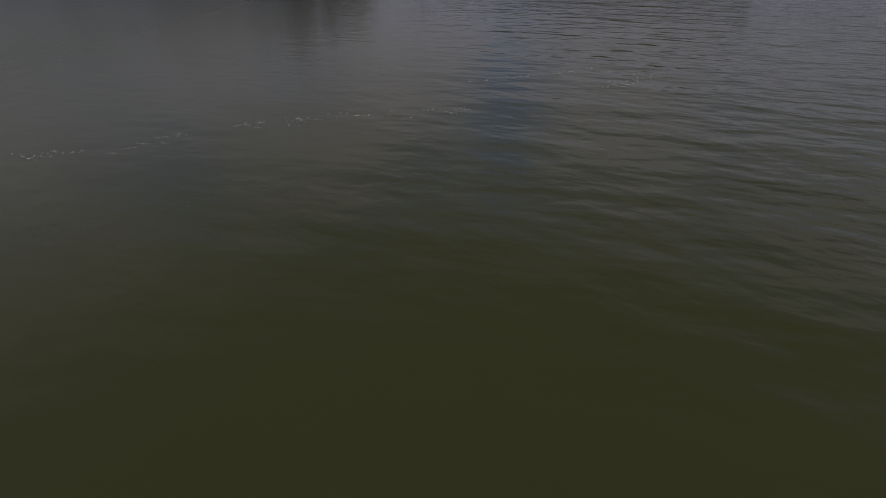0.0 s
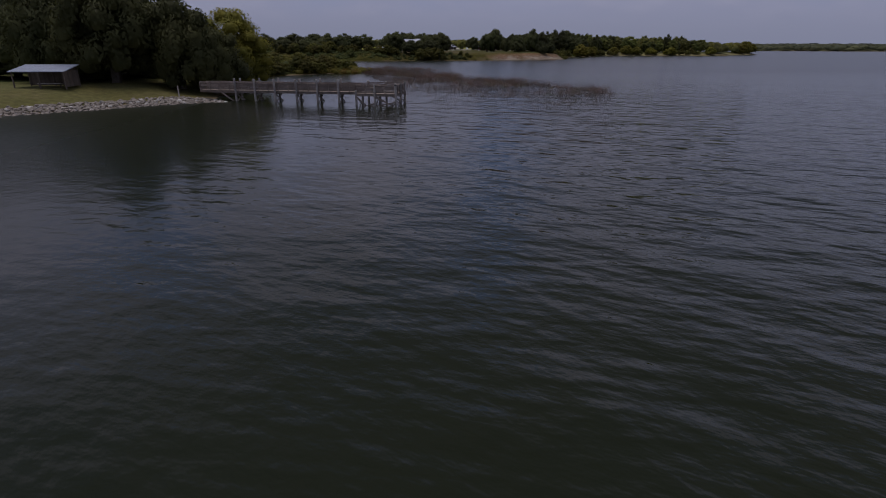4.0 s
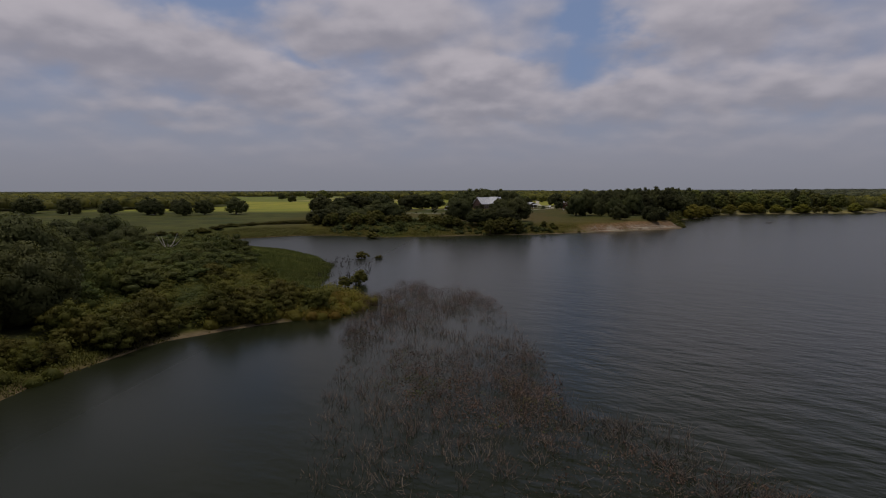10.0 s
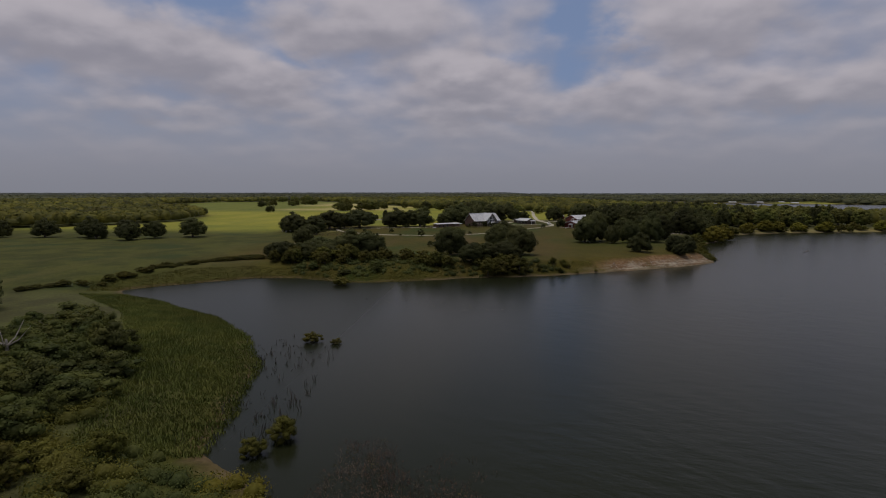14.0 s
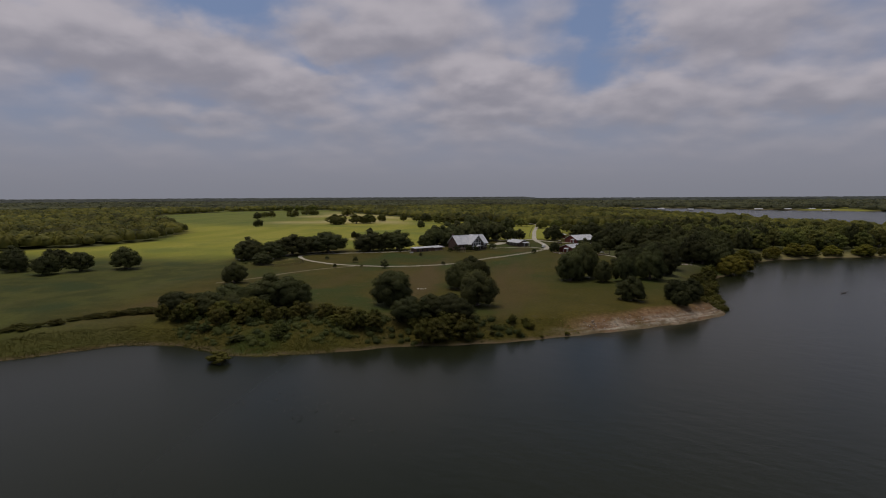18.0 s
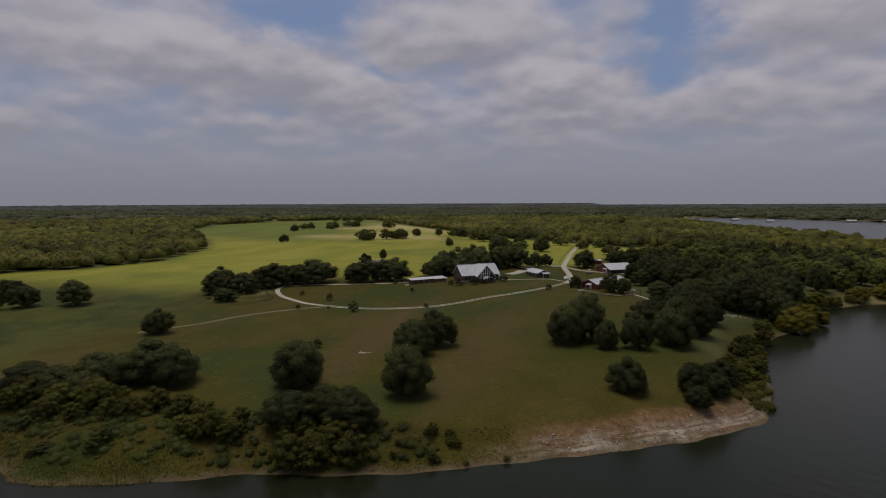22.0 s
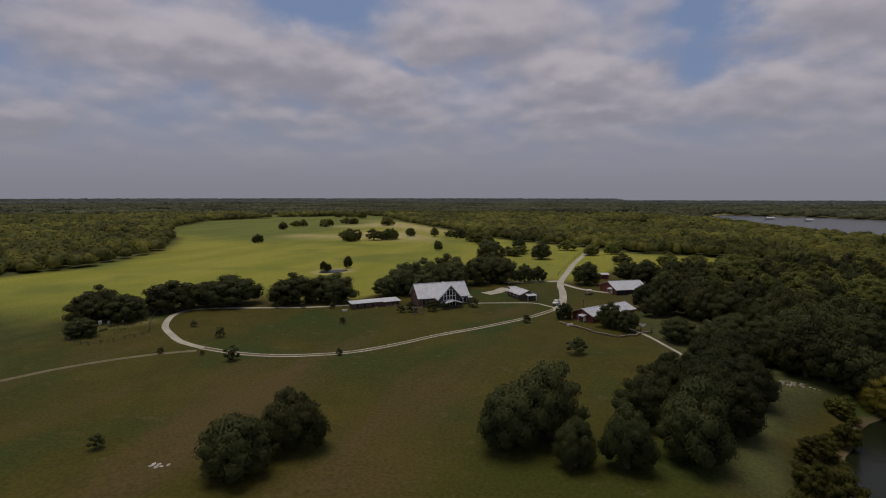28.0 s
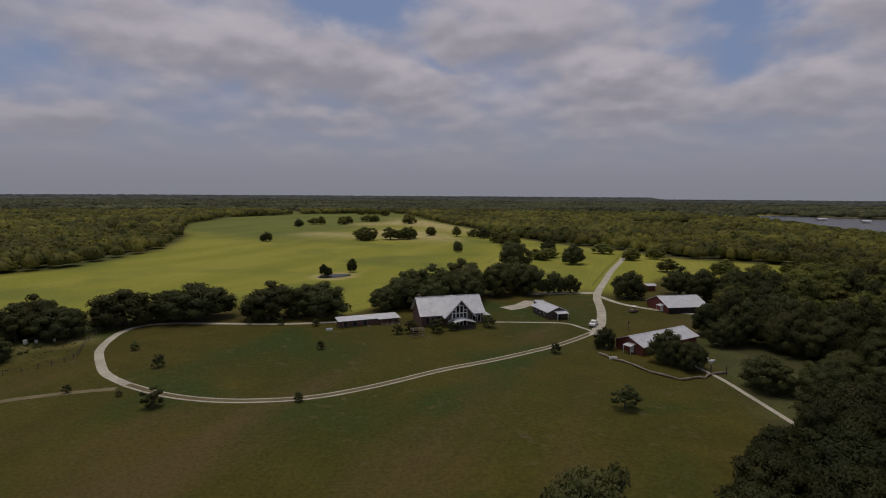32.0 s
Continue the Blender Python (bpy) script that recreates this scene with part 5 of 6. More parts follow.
def stalks(name, poly, count, seed, hi, mat, label, thick=0.016, clump=7, tilt=0.5, fade=None):
    """Dead or flooded stems: thin bent three-sided sticks in loose clumps."""
    rr = np.random.default_rng(seed)
    xs, ys = [p[0] for p in poly], [p[1] for p in poly]
    vs, fs = [], []
    n = 0
    while n < count:
        x, y = rr.uniform(min(xs), max(xs)), rr.uniform(min(ys), max(ys))
        if not inside(np.array([x]), np.array([y]), poly)[0]:
            continue
        if wobble(np.array([x]), np.array([y]), 4.0)[0] + rr.normal(0, 0.45) < -0.15:
            continue
        n += 1
        big = rr.uniform(0.4, 1.0) ** 1.4 * hi
        for _ in range(rr.integers(2, clump + 1)):
            p = np.array([x + rr.normal(0, 0.16), y + rr.normal(0, 0.16), -0.15])
            d = np.array([rr.normal(0, tilt), rr.normal(0, tilt), 1.0])
            d /= np.linalg.norm(d)
            ln_ = big * rr.uniform(0.45, 1.1)
            w = thick * rr.uniform(0.6, 1.4)
            ring0 = len(vs)
            for s in range(3):
                q = p + d * ln_ * s / 2 + np.array([rr.normal(0, 0.05), rr.normal(0, 0.05), 0]) * s
                r = w * (1 - 0.33 * s)
                for k in range(3):
                    vs.append((q[0] + r * math.cos(k * 2.094), q[1] + r * math.sin(k * 2.094), q[2]))
            for s in range(2):
                for k in range(3):
                    a, b = ring0 + s * 3 + k, ring0 + s * 3 + (k + 1) % 3
                    fs.append((a, b, b + 3, a + 3))
    return tagged(new(name, fast_mesh(name, vs, fs, mat)), label, "dead shrubs", kind="stuff")


stalks("dead_shrub_stand", STAND, 2300, 1, 1.2, M_DEAD, "grey-brown dead shrubs standing in shallow water", 0.017, 8, 1.0)
stalks("dead_shrub_fringe", [(-14, 140), (-2, 132), (6, 86), (26, 50), (22, 40), (10, 30), (3, 27), (-6, 50), (-14, 90), (-21, 116)], 420, 2, 1.2, M_DEAD, "sparse dead stems standing in shallow water", 0.018, 4, 0.6)
stalks("broken_branches", [(3, 87), (8.5, 85), (12, 79), (14.5, 74), (17, 68.5), (20, 64), (24, 57), (22.5, 54.5), (18, 61), (14, 67), (11, 74), (6, 82)], 330, 7, 1.7, M_BARK, "dark broken branches standing out of the water", 0.028, 6, 0.9)
stalks("brown_stand", [(-17.5, 117), (-14, 90), (-10, 71), (-5, 69), (0, 71), (3, 79), (1.5, 101), (-3, 115), (-8, 122)], 650, 8, 1.25, M_DEAD, "tall brown dead shrubs standing in shallow water", 0.02, 9, 0.55)
stalks("drowned_stumps", [(-34, 132), (-24, 136), (-27, 165), (-36, 176), (-41, 168), (-34, 150)], 150, 3, 1.3, M_BARK, "dark drowned stems beside the reedy shore", 0.05, 3, 0.15)
stalks("drowned_brush", [(-33, 205), (-18, 200), (-2, 193), (0, 199), (-18, 210), (-32, 214)], 110, 4, 0.7, M_BARK, "low dark drowned brush in the cove", 0.03, 5, 0.8)


def thicket(name, poly, count, seed, size, hi, mat, label, near_water=False, dens=115):
    """A low tangle of leaves over the ground, joined."""
    rr = np.random.default_rng(seed)
    xs, ys = [p[0] for p in poly], [p[1] for p in poly]
    blobs = []
    while len(blobs) < count:
        x, y = rr.uniform(min(xs), max(xs)), rr.uniform(min(ys), max(ys))
        if inside(np.array([x]), np.array([y]), poly)[0]:
            g = gzat(x, y)
            if g < -0.25 and not near_water:
                continue
            b = rr.uniform(0.35, 1.35) * size
            blobs.append((x, y, max(g, -0.05) + hi * rr.uniform(0.0, 0.6), b))
    v, f, nrm = leaf_cloud(rr, blobs, dens, 0.11 + 0.03 * size, droop=0.2, core=0.6)
    return tagged(new(name, fast_mesh(name, v, f, mat, True, nrm)), label, "undergrowth", kind="stuff")


def reeds(name, poly, count, seed, hi, mat, label):
    """Upright blades in dense tufts, shading as one sheet."""
    rr = np.random.default_rng(seed)
    lo, up = np.min(poly, axis=0), np.max(poly, axis=0)
    q = rr.uniform(lo, up, (count * 4, 2))
    q = q[inside(q[:, 0], q[:, 1], poly)][:count]
    z = np.array([gzat(a, b) for a, b in q])
    q, z = q[z > -0.15], np.maximum(z[z > -0.15], -0.05)
    tall = hi * (0.85 + 0.25 * wobble(q[:, 0], q[:, 1], 5.0) + rr.normal(0, 0.10, len(q)))
    vs, ns = [], []
    for k in range(4):
        a = rr.uniform(0, 6.283, len(q))
        side = np.stack([np.cos(a), np.sin(a), 0 * a], 1) * rr.uniform(0.03, 0.08, (len(q), 1))
        base = np.stack([q[:, 0], q[:, 1], z - 0.05], 1) + np.c_[rr.normal(0, 0.22, (len(q), 2)), 0 * z]
        tip = base + np.c_[rr.normal(0, 0.16, (len(q), 2)) * hi, tall * rr.uniform(0.6, 1.15, len(q))]
        vs.append(np.stack([base - side, base + side, tip + side * 0.25, tip - side * 0.25], 1).reshape(-1, 3))
        ns.append(np.repeat(unit(rr.normal(0, 0.14, (len(q), 3)) + np.array([0, 0, 1.0])), 4, 0))
    v = np.concatenate(vs)
    return tagged(new(name, fast_mesh(name, v, np.arange(len(v)).reshape(-1, 4), mat, True, np.concatenate(ns))), label, "reeds", kind="stuff")


thicket("shore_thicket", [(-37, 86), (-38, 100), (-33, 106), (-24, 112), (-24, 122), (-34, 130), (-42, 132), (-46, 142), (-56, 158), (-64, 150), (-62, 110), (-50, 84)], 330, 1, 1.6, 0.3, M_OLIVE, "tangled olive undergrowth along the shore")
reeds("reed_bed", [(-30, 132), (-31.5, 143), (-36, 160), (-45, 174.5), (-59, 188), (-75, 199), (-92, 207), (-98, 200), (-74, 182), (-58, 160), (-47, 143), (-42, 129)], 24000, 2, 0.5, M_REED, "bright green reeds round the cove")
reeds("shore_reeds", [(-100, 205), (-96, 213), (-84, 224.2), (-72, 233.8), (-58, 235.3), (-44, 228.3), (-36, 230), (-22, 234), (-24, 240), (-44, 236), (-58, 243), (-76, 243), (-92, 232), (-106, 214)], 7500, 8, 0.30, M_SEDGE, "yellow-green sedge along the cove")
reeds("bank_sedge", [(-60, 239), (-40, 232), (-23, 236), (-2, 242), (18, 249), (32, 256), (28, 262), (4, 254), (-24, 248), (-58, 248)], 6500, 9, 0.26, M_SEDGE, "yellow-green sedge and weeds on the bank")
reeds("shore_grass", [(-31, 58), (-33.5, 64), (-37, 72), (-37.6, 82), (-36.8, 94), (-34.5, 102), (-38, 103), (-43, 94), (-43, 80), (-41, 68), (-35, 58)], 5000, 6, 0.28, M_SEDGE, "yellow-green grass and weeds on the low bank")
thicket("spit_brush", [(-62, 104), (-38, 107), (-26, 112), (-24, 124), (-31, 131), (-44, 131), (-52, 120)], 210, 14, 1.25, 0.3, M_SCRUB, "low dark brush over the tip of the spit")
thicket("yellow_brush", [(-34, 104), (-26, 109), (-19, 113), (-17, 120), (-20, 127), (-26, 130), (-26, 118)], 80, 3, 1.2, 0.8, M_WILLOW, "yellowing brush at the tip of the spit", True)
thicket("amber_brush", [(-36, 106), (-28, 109.5), (-20, 112), (-17.5, 118), (-21, 126), (-24, 124), (-24, 116), (-34, 111)], 60, 13, 1.1, 0.7, M_AMBER, "amber brush turning brown at the water's edge", True)
thicket("bank_brush", [(-64, 240), (-44, 234), (-23, 238), (0, 244), (20, 251), (14, 257), (-8, 256), (-20, 254), (-46, 256), (-70, 254)], 360, 4, 1.25, 0.25, M_SCRUB, "tangled green brush along the bank")
thicket("rough_grass", [(-104, 352), (-98, 346), (-86, 343), (-80, 350), (-82, 358), (-90, 368), (-96, 376), (-104, 366)], 150, 11, 0.45, 0.05, M_STRAW, "tall straw-coloured rough grass round the corral")
thicket("corral_brush", [(-112, 356), (-98, 348), (-92, 352), (-96, 362), (-108, 366)], 36, 12, 1.0, 0.3, M_SCRUB, "low dark brush in the corral")
thicket("point_brush", [(70, 284), (77, 286), (82, 305), (86, 325), (90, 338), (84, 340), (76, 318), (70, 300), (64, 290)], 200, 5, 1.3, 0.5, M_OLIVE, "green brush along the point")
snag = thing("dead_tree", "bare pale dead tree standing above the scrub", "tree", pose(-68.5, 151.6, gzat(-68.5, 151.6)))
part("trunk", tube(B(), [(0, 0, -0.4), (0.1, 0, 1.5), (0.0, 0.1, 3.2)], [0.28, 0.22, 0.14], 8), M_PILE, snag)
for a, up, ln_ in ((10, 2.6, 3.4), (60, 3.0, 2.2), (150, 2.4, 2.6), (215, 3.1, 2.0), (300, 2.2, 1.8)):
    e = (ln_ * math.cos(radians(a)), ln_ * math.sin(radians(a)), 2.4 + up)
    part("limb", tube(B(), [(0, 0, 2.2), (e[0] * 0.5, e[1] * 0.5, 2.2 + up * 0.35), e], [0.12, 0.08, 0.025], 6), M_PILE, snag)
rr_ = np.random.default_rng(9)
tufts = []
while len(tufts) < 800:
    x, y = rr_.uniform(-20, 26), rr_.uniform(43, 137)
    if inside(np.array([x]), np.array([y]), STAND)[0] and wobble(np.array([x]), np.array([y]), 6.0)[0] + 0.012 * (y - 90) > rr_.uniform(-0.4, 0.6):
        tufts.append((x, y, rr_.uniform(0.1, 0.5), rr_.uniform(0.4, 1.25)))
v, f, nrm = leaf_cloud(rr_, tufts, 70, 0.16, flat=0.02)
tagged(new("withered_brush", fast_mesh("withered_brush", v, f, M_BROWN, True, nrm)), "withered brown brush among the dead shrubs", "dead shrubs", kind="stuff")
weeds = [(x + rr_.normal(0, 0.8), y + rr_.normal(0, 0.8), z, s * 0.8) for x, y, z, s in tufts[::6]]
v, f, nrm = leaf_cloud(rr_, weeds, 90, 0.11, flat=0.3)
tagged(new("water_weed", fast_mesh("water_weed", v, f, M_SHRUB, True, nrm)), "yellow-green weeds among the dead shrubs", "weeds", kind="stuff")
scatter(9, [(-72, 238), (-58, 240), (-42, 234), (-20, 238), (-16, 254), (-40, 262), (-70, 256)], lambda x, y: plant("scrub", SCRUBS, x, y, rng.uniform(2.5, 4.8), rng.uniform(1.2, 2.6)))
for x, y, w, h in [(-32.9, 171, 3.2, 1.8), (-28.6, 170.4, 1.8, 1.0), (-24, 136.5, 3.4, 2.6), (-25.5, 133, 2.6, 2.0), (-43.5, 225.5, 5.5, 2.4)]:
    ob = plant("islet", SHRUBS, x, y, w, h)
    ob.location.z = -0.1
    tagged(ob, "small green bush standing in the water", "shrub")

# ---------------------------------------------------------------- farm buildings


def slab(bm, pts, thick):
    """A sloping sheet: four corners, with thickness downwards."""
    a = [bm.verts.new(p) for p in pts]
    b = [bm.verts.new((p[0], p[1], p[2] - thick)) for p in pts]
    bm.faces.new(a)
    bm.faces.new(b[::-1])
    for i in range(4):
        j = (i + 1) % 4
        bm.faces.new((a[j], a[i], b[i], b[j]))
    return bm


def gable_walls(root, x0, x1, y0, y1, eave, ridge, mat, name="wall"):
    """Four walls with gable tops at the x ends, ridge along x in the middle of y."""
    ym, t = (y0 + y1) / 2, 0.2
    part(name, box(B(), x0, x1, y0, y0 + t, -0.4, eave), mat, root)
    part(name, box(B(), x0, x1, y1 - t, y1, -0.4, eave), mat, root)
    for x in (x0, x1 - t):
        bm = B()
        prof = [(y0 + t, -0.4), (y1 - t, -0.4), (y1 - t, eave), (ym, ridge), (y0 + t, eave)]
        f = [bm.verts.new((x, y, z)) for y, z in prof]
        g = [bm.verts.new((x + t, y, z)) for y, z in prof]
        bm.faces.new(f[::-1])
        bm.faces.new(g)
        for i in range(5):
            j = (i + 1) % 5
            bm.faces.new((f[i], f[j], g[j], g[i]))
        part(name, bm, mat, root)


def gable_roof(root, x0, x1, y0, y1, eave, ridge, over=0.5, mat=None, ribs=True):
    """Two roof slopes with standing seams and a ridge cap."""
    ym = (y0 + y1) / 2
    mat = mat or M_ROOF
    k = (ridge - eave) / (ym - y0)
    for s, ye in ((-1, y0 - over), (1, y1 + over)):
        z = eave - k * over
        pts = [(x0 - over, ye, z + 0.12), (x1 + over, ye, z + 0.12), (x1 + over, ym, ridge + 0.12), (x0 - over, ym, ridge + 0.12)]
        roof = part("roof_slope", slab(B(), pts if s < 0 else pts[::-1], 0.1), mat, root, "pale galvanised metal roof slope")
        if ribs:
            n = int((x1 - x0 + 2 * over) / 0.9)
            for i in range(n + 1):
                x = x0 - over + i * (x1 - x0 + 2 * over) / n
                part("seam", beam(B(), (x, ye, z + 0.14), (x, ym, ridge + 0.14), 0.05, 0.05), mat, roof)
    part("ridge_cap", beam(B(), (x0 - over, ym, ridge + 0.15), (x1 + over, ym, ridge + 0.15), 0.35, 0.06), mat, root)


def opening(root, name, x0, x1, z0, z1, y, mat, frame_mat, label="", depth=0.08):
    """A framed window or door on a front wall at y (outside is towards -y)."""
    w = part(name, box(B(), x0, x1, y - 0.02, y + 0.03, z0, z1), mat, root, label)
    for a, b, c, d in ((x0 - 0.1, x0, z0 - 0.1, z1 + 0.1), (x1, x1 + 0.1, z0 - 0.1, z1 + 0.1), (x0, x1, z1, z1 + 0.1), (x0, x1, z0 - 0.1, z0)):
        part("frame", box(B(), a, b, y - depth, y + 0.02, c, d), frame_mat, w)
    return w


M_GLASS = material("window_glass", (0.02, 0.025, 0.03), (0.035, 0.04, 0.045), 0.5, 0.06)
M_SIDING = material("dark_brown_siding", (0.075, 0.055, 0.045), (0.11, 0.085, 0.07), 0.8, 0.8)

house = thing("lodge_house", "brick lodge house with a pale metal roof and tall glass gable", "house", pose(-9.6, 424.8, gzat(-9.6, 424.8), 0, 0, 38))
gable_walls(house, -9.6, 9.6, -5.0, 5.0, 3.5, 7.6, M_BRICK)
gable_roof(house, -9.6, 9.6, -5.0, 5.0, 3.5, 7.6, 0.7)
# the projecting glass gable: ridge along y
GX0, GX1, GY0 = -2.6, 5.4, -7.2
gm = (GX0 + GX1) / 2
for x in (GX0, GX1 - 0.2):
    part("wing_wall", box(B(), x, x + 0.2, GY0, -5.0, -0.4, 3.4), M_SIDING, house)
bm = B()
prof = [(GX0 + 0.2, -0.4), (GX1 - 0.2, -0.4), (GX1 - 0.2, 3.4), (gm, 7.6), (GX0 + 0.2, 3.4)]
f = [bm.verts.new((x, GY0 + 0.1, z)) for x, z in prof]
g = [bm.verts.new((x, GY0 + 0.25, z)) for x, z in prof]
bm.faces.new(f)
bm.faces.new(g[::-1])
for i in range(5):
    bm.faces.new((f[(i + 1) % 5], f[i], g[i], g[(i + 1) % 5]))
gable = part("gable_wall", bm, M_SIDING, house, "dark wooden gable wall")
for s in (-1, 1):
    xe = gm + s * 4.9
    pts = [(xe, GY0 - 1.0, 2.65), (gm, GY0 - 1.6, 8.0), (gm, 0.6, 8.0), (xe, -2.5, 2.65)]
    part("wing_roof", slab(B(), pts if s > 0 else [pts[0], pts[3], pts[2], pts[1]], 0.12), M_ROOF, house, "pale galvanised metal gable roof")
    part("rake_board", beam(B(), (xe, GY0 - 0.95, 2.5), (gm, GY0 - 1.5, 7.8), 0.08, 0.25), M_WHITE, house)
for i in range(4):
    x0, x1 = gm - 2.3 + i * 1.15 + 0.1, gm - 2.3 + (i + 1) * 1.15 - 0.1
    tops = 5.9 if i in (1, 2) else 4.6
    for z0, z1 in ((0.3, 2.0), (2.25, 3.7), (3.95, tops)):
        w = part("window", box(B(), x0, x1, GY0 + 0.02, GY0 + 0.08, z0, z1), M_GLASS, house, "tall dark glass pane")
        part("mullion", box(B(), x0 - 0.1, x1 + 0.1, GY0 - 0.04, GY0 + 0.06, z1, z1 + 0.25), M_WHITE, w)
for i in range(5):
    x = gm - 2.3 + i * 1.15
    tops = 6.6 if i == 2 else 6.0 if i in (1, 3) else 4.8
    part("window_post", box(B(), x - 0.15, x + 0.15, GY0 - 0.06, GY0 + 0.09, 0, tops), M_WHITE, house)
for s in (-1, 1):
    pts = [(gm + s * 3.7, GY0 - 4.2, 1.75), (gm, GY0 - 4.6, 2.75), (gm, GY0 - 0.05, 2.75), (gm + s * 3.7, GY0 - 0.05, 1.75)]
    part("porch_roof", slab(B(), pts if s > 0 else pts[::-1], 0.12), M_ROOF, house, "pale metal porch roof slope")
for x in (-3.4, -1.2, 1.2, 3.4):
    part("porch_post", box(B(), gm + x - 0.09, gm + x + 0.09, GY0 - 4.1, GY0 - 3.92, -0.3, 1.70), M_SIDING, house)
part("porch_floor", box(B(), gm - 3.6, gm + 3.6, GY0 - 4.3, GY0 + 0.1, -0.4, 0.12), M_SIDING, house)
for x in (-8.3, -6.6, -4.9):
    opening(house, "window", x, x + 0.95, 0.7, 2.5, -5.02, M_GLASS, M_DOCK)
for x in (6.4, 8.0):
    opening(house, "window", x, x + 0.9, 0.5, 2.5, -5.02, M_GLASS, M_WHITE)
part("side_roof", slab(B(), [(9.7, -4.4, 2.2), (12.6, -4.4, 1.9), (12.6, 2.0, 2.1), (9.7, 2.0, 2.9)], 0.1), M_ROOF, house, "pale metal lean-to roof")
for y in (-4.2, 1.8):
    part("porch_post", box(B(), 12.3, 12.5, y - 0.1, y + 0.1, -0.3, 2.0), M_WHITE, house)
part("chimney", box(B(), -9.0, -8.1, 1.5, 2.4, 4.0, 8.2), M_BRICK, house)

long_shed = thing("long_brick_shed", "long low brick shed with a flat pale metal roof", "shed", pose(-30.6, 413.6, gzat(-30.6, 413.6), 0, 0, 43))
gable_walls(long_shed, -9.4, 8.4, -2.0, 2.0, 1.75, 1.8, M_BRICK)
part("roof", slab(B(), [(-9.9, -2.6, 1.85), (2.0, -2.6, 1.85), (2.0, 2.3, 2.2), (-9.9, 2.3, 2.2)], 0.1), M_ROOF, long_shed)
part("roof", slab(B(), [(1.9, -3.4, 1.75), (8.9, -3.4, 1.75), (8.9, 2.4, 2.2), (1.9, 2.4, 2.2)], 0.1), M_ROOF, long_shed)
for x in (-8.2, -5.4, -2.4):
    opening(long_shed, "door", x, x + 1.2, 0.0, 1.5, -2.02, M_DARK, M_DOCK)
for x in (2.8, 4.6, 6.6, 8.6):
    part("post", box(B(), x - 0.07, x + 0.07, -3.5, -3.36, -0.3, 1.75), M_DOCK, long_shed)
for k, (x, y, s) in enumerate([(3.6, -3.0, 0.7), (4.8, -2.9, 0.5), (6.4, -3.1, 0.8), (8.3, -3.0, 0.6), (-1.0, -2.9, 0.5)]):
    crate = thing("crate", "pale weathered wooden crate beside the brick shed", "crate", long_shed.matrix_basis @ pose(x, y - 0.8, 0.05, 0, 0, 20 * k), group="crates by the shed")
    for i in range(4):
        part("slat", box(B(), -s, s, -s * 0.7, -s * 0.62, 0.02 + i * 0.2 * s, 0.16 * s + i * 0.2 * s), M_DOCK, crate)
        part("slat", box(B(), -s, s, s * 0.62, s * 0.7, 0.02 + i * 0.2 * s, 0.16 * s + i * 0.2 * s), M_DOCK, crate)
    part("base", box(B(), -s, s, -s * 0.62, s * 0.62, 0, 0.06), M_DOCK, crate)

arbor = thing("garden_arbor", "white-grey slatted garden arbor with a climbing plant", "arbor", pose(-11, 404.5, gzat(-11, 404.5), 0, 0, 34))
for x in (-1.6, 1.6):
    for y in (-1.0, 1.0):
        part("post", box(B(), x - 0.06, x + 0.06, y - 0.06, y + 0.06, -0.2, 2.3), M_DOCK, arbor)
for z in (0.5, 1.0, 1.5, 2.0):
    part("slat", box(B(), -1.7, 1.7, -1.05, -1.0, z, z + 0.12), M_DOCK, arbor)
for k in range(7):
    part("top_slat", box(B(), -1.8 + k * 0.58, -1.7 + k * 0.58, -1.3, 1.3, 2.3, 2.42), M_DOCK, arbor)
for x, y, w in [(-14, 407.5, 4.4), (-7.8, 411, 4.8), (4.5, 421.5, 4.6), (-4.2, 414.5, 3.6), (-17.2, 405.5, 3.2)]:
    plant("bush", BUSHES, x, y, w, w * 0.85)

shed = thing("garden_cottage", "small wooden cottage with a pale metal roof and porch", "cottage", pose(18.6, 443.8, gzat(18.6, 443.8), 0, 0, -53))
gable_walls(shed, -5.2, 5.2, -3.4, 3.4, 2.2, 3.5, M_SIDING)
gable_roof(shed, -5.2, 5.2, -3.4, 3.4, 2.2, 3.5, 0.5)
part("porch_roof", slab(B(), [(5.3, -1.4, 2.5), (7.6, -1.4, 2.0), (7.6, 2.6, 2.0), (5.3, 2.6, 2.5)], 0.1), M_ROOF, shed)
for y in (-1.2, 2.4):
    part("post", box(B(), 7.3, 7.45, y - 0.08, y + 0.08, -0.3, 2.0), M_WHITE, shed)
part("door", box(B(), 5.2, 5.26, 0.0, 1.0, 0, 2.0), M_DARK, shed)
for x in (-3.6, -0.6, 2.4):
    opening(shed, "window", x, x + 0.9, 0.9, 1.8, -3.42, M_GLASS, M_WHITE)
pump = thing("pump_house", "tiny hut with a pale metal roof beside the cottage", "hut", pose(13.2, 453.5, gzat(13.2, 453.5), 0, 0, 30))
gable_walls(pump, -1.3, 1.3, -1.1, 1.1, 2.2, 2.5, M_SIDING)
gable_roof(pump, -1.3, 1.3, -1.1, 1.1, 2.2, 2.5, 0.3, ribs=False)

